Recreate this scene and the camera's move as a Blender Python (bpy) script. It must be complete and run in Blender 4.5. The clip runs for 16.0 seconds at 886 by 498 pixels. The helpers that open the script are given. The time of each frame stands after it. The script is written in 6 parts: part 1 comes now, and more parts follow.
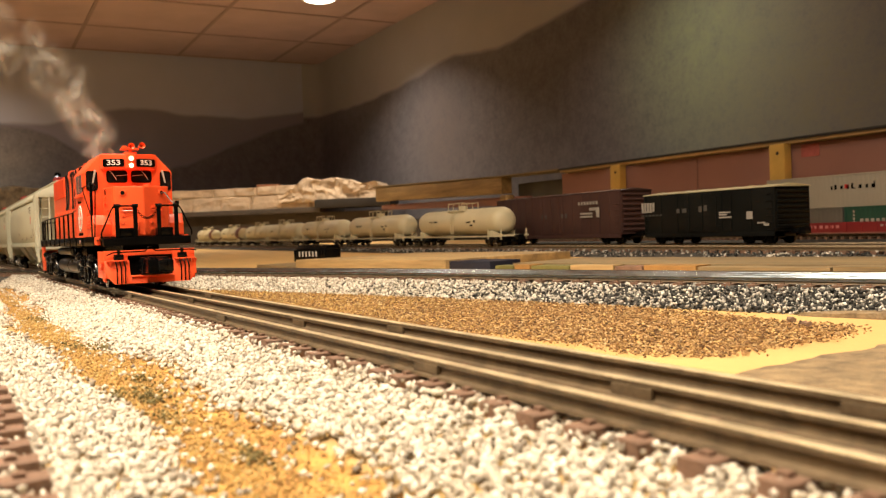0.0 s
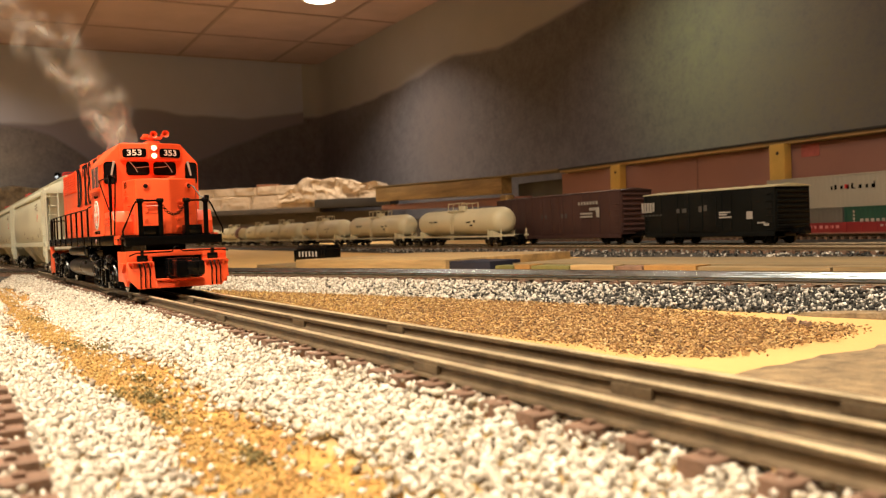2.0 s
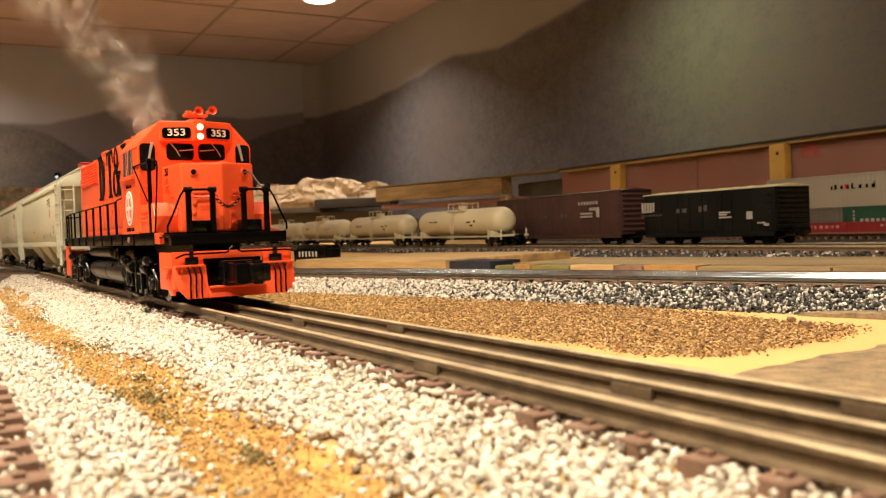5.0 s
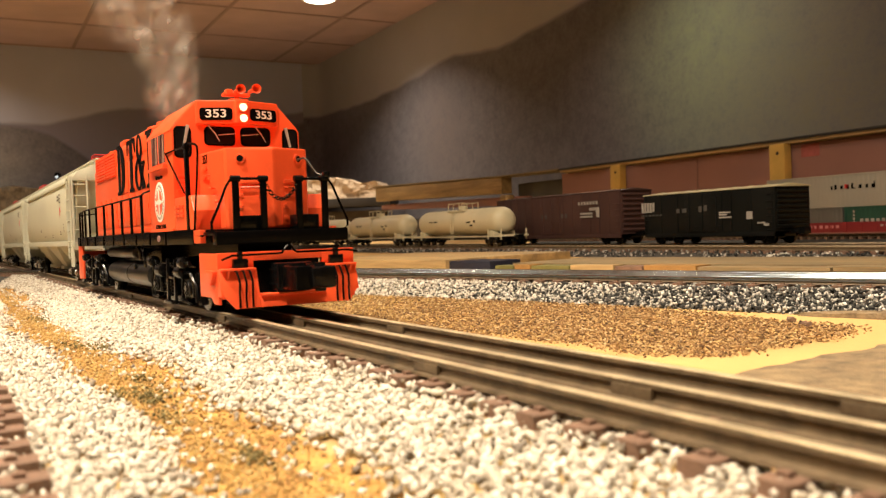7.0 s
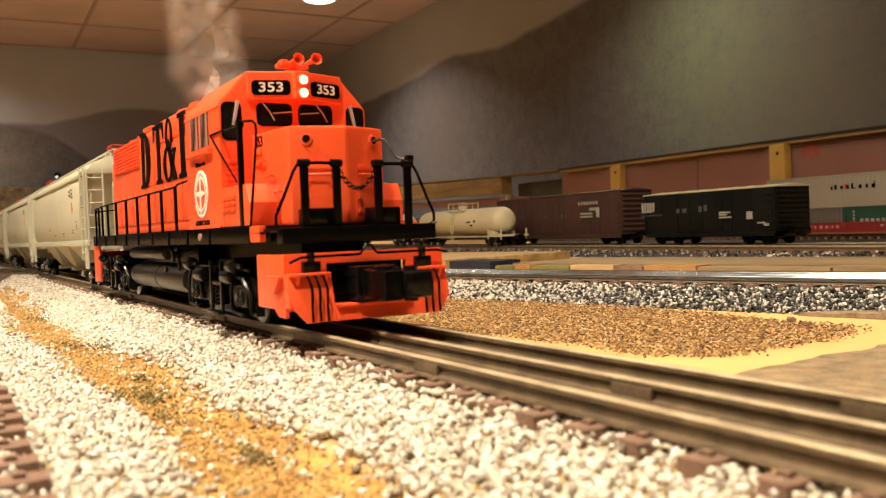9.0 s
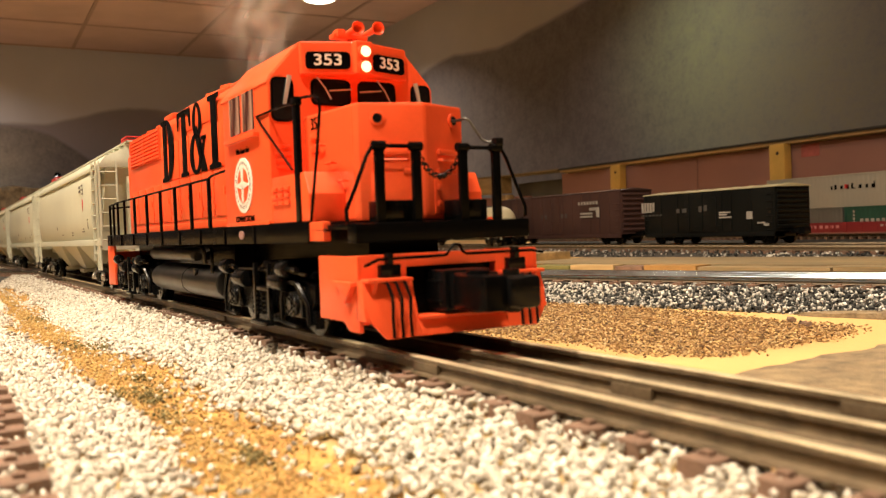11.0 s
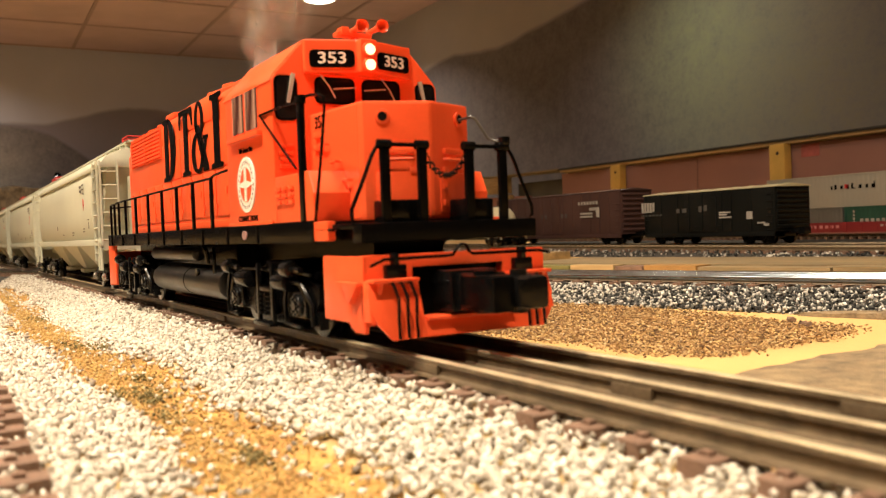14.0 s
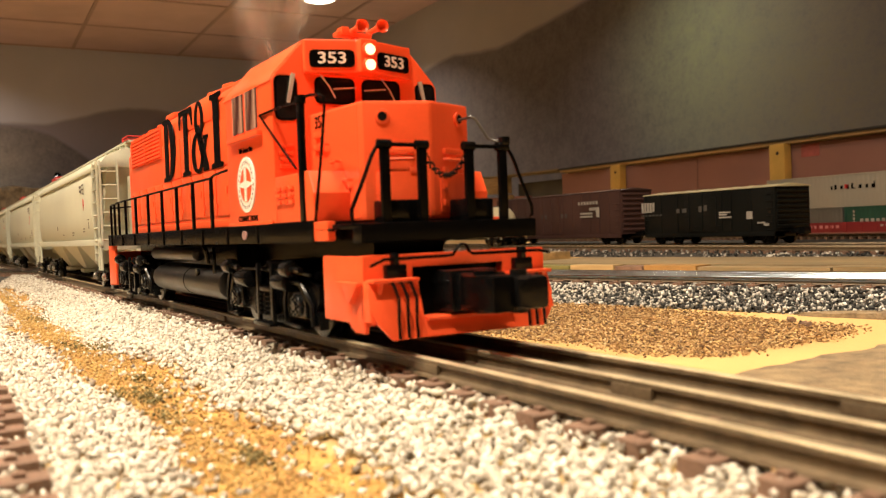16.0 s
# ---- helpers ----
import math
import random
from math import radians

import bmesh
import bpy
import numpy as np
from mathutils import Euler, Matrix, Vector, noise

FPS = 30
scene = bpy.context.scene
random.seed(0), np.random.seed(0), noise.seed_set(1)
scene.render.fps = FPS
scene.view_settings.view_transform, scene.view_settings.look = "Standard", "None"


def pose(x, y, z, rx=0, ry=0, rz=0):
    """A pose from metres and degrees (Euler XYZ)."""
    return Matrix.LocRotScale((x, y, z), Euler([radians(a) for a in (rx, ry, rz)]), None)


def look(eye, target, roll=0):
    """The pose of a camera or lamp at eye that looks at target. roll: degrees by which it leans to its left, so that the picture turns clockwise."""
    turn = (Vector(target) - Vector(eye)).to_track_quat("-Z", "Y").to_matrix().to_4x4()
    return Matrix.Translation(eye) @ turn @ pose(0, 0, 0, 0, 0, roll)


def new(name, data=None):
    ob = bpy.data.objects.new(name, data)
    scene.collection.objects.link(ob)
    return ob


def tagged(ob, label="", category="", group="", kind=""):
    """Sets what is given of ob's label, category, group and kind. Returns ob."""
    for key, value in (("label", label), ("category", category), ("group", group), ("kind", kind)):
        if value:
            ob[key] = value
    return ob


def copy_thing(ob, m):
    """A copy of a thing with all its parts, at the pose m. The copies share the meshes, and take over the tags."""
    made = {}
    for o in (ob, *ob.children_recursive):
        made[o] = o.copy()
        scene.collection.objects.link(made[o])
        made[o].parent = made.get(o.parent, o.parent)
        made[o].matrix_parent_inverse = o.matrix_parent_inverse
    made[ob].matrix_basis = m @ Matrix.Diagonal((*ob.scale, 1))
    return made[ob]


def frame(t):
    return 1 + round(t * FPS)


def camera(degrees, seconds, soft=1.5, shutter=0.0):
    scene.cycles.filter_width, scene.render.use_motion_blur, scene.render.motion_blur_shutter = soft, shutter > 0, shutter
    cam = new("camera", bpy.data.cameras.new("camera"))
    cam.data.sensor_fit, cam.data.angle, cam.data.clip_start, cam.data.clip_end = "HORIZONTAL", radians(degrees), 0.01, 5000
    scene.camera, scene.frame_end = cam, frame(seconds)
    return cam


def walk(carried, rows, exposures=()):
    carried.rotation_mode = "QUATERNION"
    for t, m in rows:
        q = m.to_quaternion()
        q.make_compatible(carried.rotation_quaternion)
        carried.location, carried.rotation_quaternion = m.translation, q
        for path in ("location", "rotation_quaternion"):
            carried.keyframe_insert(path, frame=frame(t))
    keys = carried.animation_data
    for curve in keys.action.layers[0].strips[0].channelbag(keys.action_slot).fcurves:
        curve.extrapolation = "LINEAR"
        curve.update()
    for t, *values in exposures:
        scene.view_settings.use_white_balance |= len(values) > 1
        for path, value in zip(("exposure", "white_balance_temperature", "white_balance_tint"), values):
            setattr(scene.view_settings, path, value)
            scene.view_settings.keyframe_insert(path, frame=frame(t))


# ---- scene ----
# The clip shows a three-rail O-gauge model railway; lengths below are in millimetres (MM turns them into metres).
MM = 0.001
cam = camera(54.93, 16.0, soft=1.2)
EYE = Vector((0, 0, 32.4 * MM))
AIM = EYE + Vector((0, math.cos(radians(1.285)), -math.sin(radians(1.285))))
walk(cam, [(0, look(EYE, AIM, -2.07)), (16, look(EYE, AIM, -2.07))])
cam.data.dof.use_dof, cam.data.dof.focus_distance, cam.data.dof.aperture_fstop = True, 0.5, 29

scene.view_settings.exposure = 0.0
TRACK = pose(-21.4 * MM, 278.0 * MM, 0, 0, 0, -59.2)   # frame of the main track: x along it, y to its far side, z from the rail top
CEIL = 1190

# ---- light: a dim room with recessed ceiling lamps, one in view, the rest added ----
world = bpy.data.worlds.new("room_world")
scene.world = world
world.use_nodes = True
world.node_tree.nodes["Background"].inputs[0].default_value = (1.0, 0.75, 0.5, 1)
world.node_tree.nodes["Background"].inputs[1].default_value = 0.02
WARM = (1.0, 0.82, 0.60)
# x, y in millimetres, watts and beam in degrees of each ceiling lamp; only the first is in view, the others are added
# unseen to brighten the layout and walls
SEEN_AND_ADDED_LIGHTS = [(-561, 4197, 9.5, 126), (-600, 120, 25.0, 150), (-190, -330, 15.0, 150), (150, 430, 6.2, 150), (480, 2450, 6.0, 125), (-2750, 4150, 9.0, 150), (-1480, 3600, 9.0, 135), (-1400, 950, 4.0, 150)]


# ---- materials ----
def mat(name, color, rough=0.6, metal=0.0, var=0.12, scale=60, bump=0.15, fine=900, dark=None, spec=0.5, stretch=None):
    """A painted or natural surface: base colour varied at two sizes, with fine relief. Scales are per metre."""
    m = bpy.data.materials.new(name)
    m.use_nodes = True
    nt = m.node_tree
    N, L = nt.nodes, nt.links
    b = N["Principled BSDF"]
    tc = N.new("ShaderNodeTexCoord")
    n1, n2 = N.new("ShaderNodeTexNoise"), N.new("ShaderNodeTexNoise")
    n1.inputs["Scale"].default_value, n1.inputs["Detail"].default_value = scale, 5
    n2.inputs["Scale"].default_value, n2.inputs["Detail"].default_value = fine, 3
    place_at = tc.outputs["Object"]
    if stretch:
        mp = N.new("ShaderNodeMapping")
        mp.inputs["Scale"].default_value = stretch
        L.new(place_at, mp.inputs["Vector"])
        place_at = mp.outputs[0]
    L.new(place_at, n1.inputs["Vector"])
    L.new(place_at, n2.inputs["Vector"])
    add = N.new("ShaderNodeMath")
    add.operation = "MULTIPLY_ADD"
    L.new(n2.outputs["Fac"], add.inputs[0])
    add.inputs[1].default_value = 0.4
    L.new(n1.outputs["Fac"], add.inputs[2])
    ramp = N.new("ShaderNodeValToRGB")
    c = Vector(color)
    d = Vector(dark) if dark else c * (1 - 2 * var)
    ramp.color_ramp.elements[0].position, ramp.color_ramp.elements[0].color = 0.45, (*d, 1)
    ramp.color_ramp.elements[1].position, ramp.color_ramp.elements[1].color = 0.95, (*(c * (1 + var)), 1)
    L.new(add.outputs[0], ramp.inputs[0])
    L.new(ramp.outputs[0], b.inputs["Base Color"])
    rr = N.new("ShaderNodeMapRange")
    rr.inputs[3].default_value, rr.inputs[4].default_value = max(rough - 0.12, 0.03), min(rough + 0.12, 1)
    L.new(n1.outputs["Fac"], rr.inputs[0])
    L.new(rr.outputs[0], b.inputs["Roughness"])
    b.inputs["Metallic"].default_value = metal
    b.inputs["Specular IOR Level"].default_value = spec
    if bump:
        bp = N.new("ShaderNodeBump")
        bp.inputs["Strength"].default_value, bp.inputs["Distance"].default_value = bump, 0.6 / fine
        L.new(n2.outputs["Fac"], bp.inputs["Height"])
        L.new(bp.outputs[0], b.inputs["Normal"])
    return m


def glow(name, color, strength):
    m = bpy.data.materials.new(name)
    m.use_nodes = True
    b = m.node_tree.nodes["Principled BSDF"]
    b.inputs["Base Color"].default_value = (0.8, 0.8, 0.75, 1)
    b.inputs["Emission Color"].default_value, b.inputs["Emission Strength"].default_value = (*color, 1), strength
    return m


def stone_mat(name, stops, rough=0.8):
    """Loose stone: each piece takes its own tone."""
    m = mat(name, (0.5, 0.5, 0.5), rough, bump=0.3, fine=1500)
    nt = m.node_tree
    geo, ramp = nt.nodes.new("ShaderNodeNewGeometry"), nt.nodes.new("ShaderNodeValToRGB")
    e = ramp.color_ramp.elements
    while len(e) < len(stops):
        e.new(0.5)
    for k, (at, col) in enumerate(stops):
        e[k].position, e[k].color = at, (*col, 1)
    mix = nt.nodes.new("ShaderNodeMixRGB")
    mix.blend_type, mix.inputs[0].default_value = "MULTIPLY", 0.35
    old = [l for l in nt.links if l.to_socket.name == "Base Color"][0].from_socket
    nt.links.new(geo.outputs["Random Per Island"], ramp.inputs[0])
    nt.links.new(ramp.outputs[0], mix.inputs[1])
    nt.links.new(old, mix.inputs[2])
    bright = nt.nodes.new("ShaderNodeMixRGB")
    bright.blend_type, bright.inputs[0].default_value, bright.inputs[2].default_value = "MULTIPLY", 1, (0.98, 0.98, 0.98, 1)
    nt.links.new(mix.outputs[0], bright.inputs[1])
    nt.links.new(bright.outputs[0], nt.nodes["Principled BSDF"].inputs["Base Color"])
    return m


ORANGE = mat("orange_paint", (0.90, 0.105, 0.030), 0.34, var=0.05, scale=25, bump=0.04)
BLACK = mat("black_paint", (0.0035, 0.0033, 0.0034), 0.24, var=0.2, bump=0.06, spec=0.06)
BLACK_SOFT = mat("black_plastic", (0.0045, 0.0044, 0.0045), 0.22, var=0.2, bump=0.08, spec=0.2)
DARK_METAL = mat("dark_metal", (0.007, 0.007, 0.007), 0.2, 0.15, var=0.3, scale=200)
ROD = mat("dull_steel_rod", (0.10, 0.095, 0.09), 0.35, 0.6, var=0.2, scale=200)
STEEL = mat("bright_steel", (0.55, 0.53, 0.5), 0.25, 1.0, var=0.15, scale=200)


def painted_streak_glass():
    """Clear moulded window plastic: reflections painted as upright pale streaks over a painted dim reddish inside."""
    m = mat("reflection_painted_window", (0.3, 0.12, 0.09), 0.08, bump=0)
    nt = m.node_tree
    N, L = nt.nodes, nt.links
    tc, mp, nz, rp = N.new("ShaderNodeTexCoord"), N.new("ShaderNodeMapping"), N.new("ShaderNodeTexNoise"), N.new("ShaderNodeValToRGB")
    mp.inputs["Scale"].default_value = (420, 420, 420)
    sc = N.new("ShaderNodeVectorMath")
    sc.operation = "MULTIPLY"
    sc.inputs[1].default_value = (1.0, 0.06, 1.0)
    L.new(tc.outputs["Object"], mp.inputs["Vector"])
    L.new(mp.outputs[0], sc.inputs[0])
    nz.inputs["Scale"].default_value, nz.inputs["Detail"].default_value = 1.0, 2
    L.new(sc.outputs[0], nz.inputs["Vector"])
    e = rp.color_ramp.elements
    e[0].position, e[0].color = 0.42, (0.07, 0.02, 0.016, 1)
    e[1].position, e[1].color = 0.64, (0.40, 0.25, 0.20, 1)
    L.new(nz.outputs["Fac"], rp.inputs[0])
    L.new(rp.outputs[0], N["Principled BSDF"].inputs["Base Color"])
    return m


GLASS_DARK = mat("smoked_window", (0.012, 0.010, 0.010), 0.08, var=0.3, bump=0, scale=80)
SIDE_GLASS = painted_streak_glass()
WHITE = mat("white_paint", (0.78, 0.76, 0.72), 0.5, var=0.05)
CREAM = mat("grey_hopper_paint", (0.50, 0.51, 0.41), 0.5, var=0.06, scale=20, bump=0.05)
TANK = mat("cream_tank_paint", (0.64, 0.59, 0.41), 0.38, var=0.06, scale=15, bump=0.05)
RED = mat("red_paint", (0.50, 0.03, 0.03), 0.45, var=0.08)
BROWN_CAR = mat("oxide_brown_paint", (0.062, 0.030, 0.026), 0.55, var=0.12, scale=15, spec=0.3)
BLACK_CAR = mat("black_car_paint", (0.007, 0.0078, 0.0074), 0.42, var=0.15, scale=15, spec=0.16)
RAIL_SIDE = mat("rail_brown", (0.135, 0.098, 0.058), 0.5, 0.1, var=0.25, scale=150)
RAIL_TOP = mat("rail_head_steel", (0.68, 0.57, 0.38), 0.34, 0.5, var=0.2, scale=100, bump=0.05)
RAIL_SHINY = mat("polished_rail_steel", (0.36, 0.43, 0.49), 0.22, 1.0, var=0.08, scale=60, bump=0.03)
TIE = mat("tie_brown", (0.21, 0.125, 0.085), 0.75, var=0.25, scale=120, bump=0.4)
WOOD = mat("pine_board", (0.44, 0.31, 0.145), 0.6, var=0.24, scale=70, bump=0.2, fine=400, stretch=(0.08, 1, 1))
PLY = mat("plywood_tan", (0.25, 0.185, 0.095), 0.65, var=0.22, scale=50, bump=0.2, fine=400, stretch=(0.1, 1, 1))
FOAM = mat("pink_foam_board", (0.29, 0.15, 0.125), 0.75, var=0.06, scale=8, bump=0.1)
YELLOW_WOOD = mat("yellow_painted_wood", (0.60, 0.40, 0.10), 0.6, var=0.1, scale=20)
GREY_BOARD = mat("grey_brown_board", (0.085, 0.07, 0.06), 0.7, var=0.2, scale=15)
DARK_BOARD = mat("dark_board", (0.03, 0.026, 0.024), 0.7, var=0.2, scale=15)
PLASTER = mat("plaster_rock", (0.62, 0.50, 0.38), 0.85, var=0.13, scale=14, bump=0.6, fine=160)
BLUE = mat("blue_paint", (0.014, 0.017, 0.036), 0.55, var=0.2, scale=40)
GREEN = mat("green_paint", (0.012, 0.065, 0.045), 0.5, var=0.12, scale=30)
GREY_BOX = mat("grey_container_paint", (0.11, 0.105, 0.095), 0.55, var=0.12, scale=30)
LIGHT_BOX = mat("pale_container_paint", (0.30, 0.29, 0.25), 0.5, var=0.06, scale=20)
LAMP_GLOW = glow("headlight_glow", (1.0, 0.78, 0.36), 1.9)
DOWN_GLOW = glow("downlight_glow", (1.0, 0.93, 0.78), 5.0)
BLUE_GLOW = glow("cool_bulb_glow", (0.75, 0.88, 1.0), 1.0)
SILVER = mat("silver_grey_paint", (0.50, 0.48, 0.44), 0.4, 0.2, var=0.1)
TILE = mat("ceiling_tile", (0.54, 0.415, 0.445), 0.9, var=0.06, scale=6, bump=0.4, fine=250)
GRID = mat("ceiling_grid", (0.34, 0.255, 0.25), 0.6, var=0.05)
CARPET = mat("room_floor", (0.10, 0.085, 0.07), 0.9, var=0.2, scale=20)
PLAIN_WALL = mat("plain_wall", (0.32, 0.28, 0.23), 0.85, var=0.08, scale=4)
PAINTED_GROUND = mat("sand_painted_board", (0.60, 0.395, 0.155), 0.75, var=0.06, scale=18, bump=0.25, fine=700)
BALLAST = stone_mat("pale_ballast", [(0.0, (0.20, 0.17, 0.14)), (0.12, (0.40, 0.35, 0.28)), (0.35, (0.62, 0.56, 0.46)), (0.7, (0.76, 0.72, 0.62)), (1.0, (0.86, 0.83, 0.76))])
BALLAST_GREY = stone_mat("mixed_grey_ballast", [(0.0, (0.015, 0.015, 0.015)), (0.35, (0.05, 0.05, 0.047)), (0.62, (0.15, 0.145, 0.13)), (0.76, (0.45, 0.43, 0.39)), (1.0, (0.85, 0.82, 0.75))])
MULCH = stone_mat("wood_chip_mulch", [(0.0, (0.10, 0.052, 0.022)), (0.3, (0.27, 0.145, 0.055)), (0.65, (0.46, 0.275, 0.11)), (0.9, (0.62, 0.43, 0.20)), (1.0, (0.80, 0.64, 0.38))])
GRIT = stone_mat("ochre_grit", [(0.0, (0.22, 0.115, 0.035)), (0.3, (0.42, 0.25, 0.07)), (0.8, (0.57, 0.385, 0.115)), (1.0, (0.70, 0.55, 0.27))])
TUFT = stone_mat("olive_tuft", [(0.0, (0.12, 0.10, 0.035)), (0.6, (0.22, 0.18, 0.065)), (1.0, (0.36, 0.27, 0.10))])
ROCK_FLAT = mat("grey_brown_plaster", (0.23, 0.17, 0.095), 0.95, var=0.35, scale=130, bump=1.0, fine=700, dark=(0.11, 0.08, 0.05))
TANK_BLACK = mat("satin_black", (0.008, 0.0075, 0.007), 0.34, var=0.2, bump=0.05, spec=0.9)


def mural(name, horizon, ridge, far, spots, skies):
    """A scenic wall painting: a dull sky over hills, whose outline is a row of (metres along the wall, height). The
    spots tint round patches: pools of lamp light put into the colour, and one of grass.
    """
    m = mat(name, (0.2, 0.2, 0.2), 0.8, bump=0.1, fine=120)
    nt = m.node_tree
    N, L = nt.nodes, nt.links
    tc, sep = N.new("ShaderNodeTexCoord"), N.new("ShaderNodeSeparateXYZ")
    L.new(tc.outputs["Object"], sep.inputs[0])
    wob = N.new("ShaderNodeTexNoise")
    wob.inputs["Scale"].default_value, wob.inputs["Detail"].default_value = 3.5, 3
    L.new(tc.outputs["Object"], wob.inputs["Vector"])

    def math_node(op, a, b):
        n = N.new("ShaderNodeMath")
        n.operation = op
        for k, v in enumerate((a, b)):
            if isinstance(v, (int, float)):
                n.inputs[k].default_value = v
            else:
                L.new(v, n.inputs[k])
        return n.outputs[0]

    def outline(rows, span, soft):
        pos = math_node("DIVIDE", sep.outputs["X"], span)
        r = N.new("ShaderNodeValToRGB")
        r.color_ramp.interpolation = "CARDINAL" if len(rows) < 6 else "LINEAR"
        e = r.color_ramp.elements
        while len(e) < len(rows):
            e.new(0.5)
        for k, (x, h) in enumerate(rows):
            e[k].position, e[k].color = x / span, (h, h, h, 1)
        L.new(pos, r.inputs[0])
        h = math_node("ADD", r.outputs[0], math_node("MULTIPLY", math_node("SUBTRACT", wob.outputs["Fac"], 0.5), 0.05))
        d = math_node("SUBTRACT", h, sep.outputs["Z"])
        n = N.new("ShaderNodeMapRange")
        n.inputs[1].default_value, n.inputs[2].default_value = -soft, soft
        L.new(d, n.inputs[0])
        return n.outputs[0]

    def blend(fac, a, b):
        n = N.new("ShaderNodeMixRGB")
        for k, v in ((0, fac), (1, a), (2, b)):
            if isinstance(v, tuple):
                n.inputs[k].default_value = (*v, 1)
            elif isinstance(v, (int, float)):
                n.inputs[k].default_value = v
            else:
                L.new(v, n.inputs[k])
        return n.outputs[0]

    sky = blend(wob.outputs["Fac"], *skies)
    col = sky
    for rows, span, soft, tone in far + [(ridge, horizon, 0.012, None)]:
        if tone is None:
            tex = N.new("ShaderNodeTexNoise")
            tex.inputs["Scale"].default_value, tex.inputs["Detail"].default_value, tex.inputs["Roughness"].default_value = 14, 8, 0.7
            L.new(tc.outputs["Object"], tex.inputs["Vector"])
            fin = N.new("ShaderNodeTexNoise")
            fin.inputs["Scale"].default_value, fin.inputs["Detail"].default_value, fin.inputs["Roughness"].default_value = 55, 6, 0.75
            L.new(tc.outputs["Object"], fin.inputs["Vector"])
            both = math_node("ADD", math_node("MULTIPLY", tex.outputs["Fac"], 0.55), math_node("MULTIPLY", fin.outputs["Fac"], 0.45))
            both = math_node("ADD", math_node("MULTIPLY", math_node("SUBTRACT", both, 0.5), 2.6), 0.5)
            body = blend(both, (0.078, 0.081, 0.108), (0.20, 0.198, 0.232))
            # round tints on the hills, mostly lamp light put into the colour
            for cx, cz, rad, tint in spots:
                dist = N.new("ShaderNodeVectorMath")
                dist.operation = "DISTANCE"
                L.new(tc.outputs["Object"], dist.inputs[0])
                dist.inputs[1].default_value = (cx, 0, cz)
                mr = N.new("ShaderNodeMapRange")
                mr.interpolation_type = "SMOOTHSTEP"
                mr.inputs[1].default_value, mr.inputs[2].default_value, mr.inputs[3].default_value, mr.inputs[4].default_value = 0, rad, 1, 0
                L.new(dist.outputs["Value"], mr.inputs[0])
                body = blend(math_node("MULTIPLY", mr.outputs[0], math_node("ADD", math_node("MULTIPLY", both, 0.8), 0.2)), body, tint)
            col = blend(outline(rows, span, soft), col, body)
        else:
            col = blend(outline(rows, span, soft), col, tone)
    L.new(col, N["Principled BSDF"].inputs["Base Color"])
    return m


MURAL_RIGHT = mural("hill_mural", 8.0, [(0, 0.83), (0.4, 0.825), (0.73, 0.81), (1.21, 0.83), (1.49, 0.853), (1.74, 0.882), (1.86, 0.884), (2.02, 0.868), (2.27, 0.84), (2.34, 0.846), (2.58, 0.865), (2.78, 0.883), (2.95, 0.90), (8.0, 1.2)], [],
                    # first two tints are lamp pools painted on the hill; third is brownish grass
                    [(1.72, 0.55, 0.5, (0.135, 0.115, 0.12)), (3.5, 0.62, 0.68, (0.21, 0.275, 0.155)), (4.0, 0.35, 0.8, (0.13, 0.12, 0.07))],
                    ((0.33, 0.34, 0.38), (0.42, 0.43, 0.48)))
MURAL_LEFT = mural("ridge_mural", 6.0, [(0, 0.83), (0.08, 0.80), (0.34, 0.72), (0.64, 0.61), (0.9, 0.49), (1.2, 0.45), (1.45, 0.52), (1.56, 0.60), (1.68, 0.675), (1.8, 0.715), (1.94, 0.73), (2.6, 0.75), (6.0, 0.8)],
                   [([(0, 0.88), (0.08, 0.868), (0.26, 0.84), (0.42, 0.815), (0.56, 0.805), (0.89, 0.815), (1.13, 0.848), (1.24, 0.85), (1.34, 0.83), (1.7, 0.74), (6, 0.7)], 6.0, 0.012, (0.235, 0.235, 0.31))],
                   # bright blot where a lamp hits the wall, put into its colour
                   [(2.0, 0.42, 0.5, (0.30, 0.29, 0.27))],
                   ((0.40, 0.43, 0.56), (0.49, 0.53, 0.67)))


# ---- mesh helpers (coordinates in millimetres) ----
def box(bm, x0, x1, y0, y1, z0, z1, bev=0.0):
    r = bmesh.ops.create_cube(bm, size=1, matrix=Matrix.Translation(((x0 + x1) / 2, (y0 + y1) / 2, (z0 + z1) / 2)) @ Matrix.Diagonal((x1 - x0, y1 - y0, z1 - z0, 1)))
    if bev:
        edges = list({e for v in r["verts"] for e in v.link_edges})
        bmesh.ops.bevel(bm, geom=edges, offset=bev, segments=2, affect="EDGES", profile=0.6)
    return bm


def prism(bm, pts, axis, a, b, bev=0.0, seg=2):
    """A polygon drawn across one axis and pushed along it from a to b."""
    def at(p, t):
        return (t, p[0], p[1]) if axis == "x" else (p[0], t, p[1]) if axis == "y" else (p[0], p[1], t)
    v0, v1 = [bm.verts.new(at(p, a)) for p in pts], [bm.verts.new(at(p, b)) for p in pts]
    fs = [bm.faces.new(v0[::-1]), bm.faces.new(v1)]
    for k in range(len(pts)):
        fs.append(bm.faces.new((v0[k], v0[(k + 1) % len(pts)], v1[(k + 1) % len(pts)], v1[k])))
    bmesh.ops.recalc_face_normals(bm, faces=fs)
    if bev:
        edges = [e for e in {e for f in fs for e in f.edges} if e.calc_face_angle(0) > 0.5]
        bmesh.ops.bevel(bm, geom=edges, offset=bev, segments=seg, affect="EDGES", profile=0.6)
    return bm


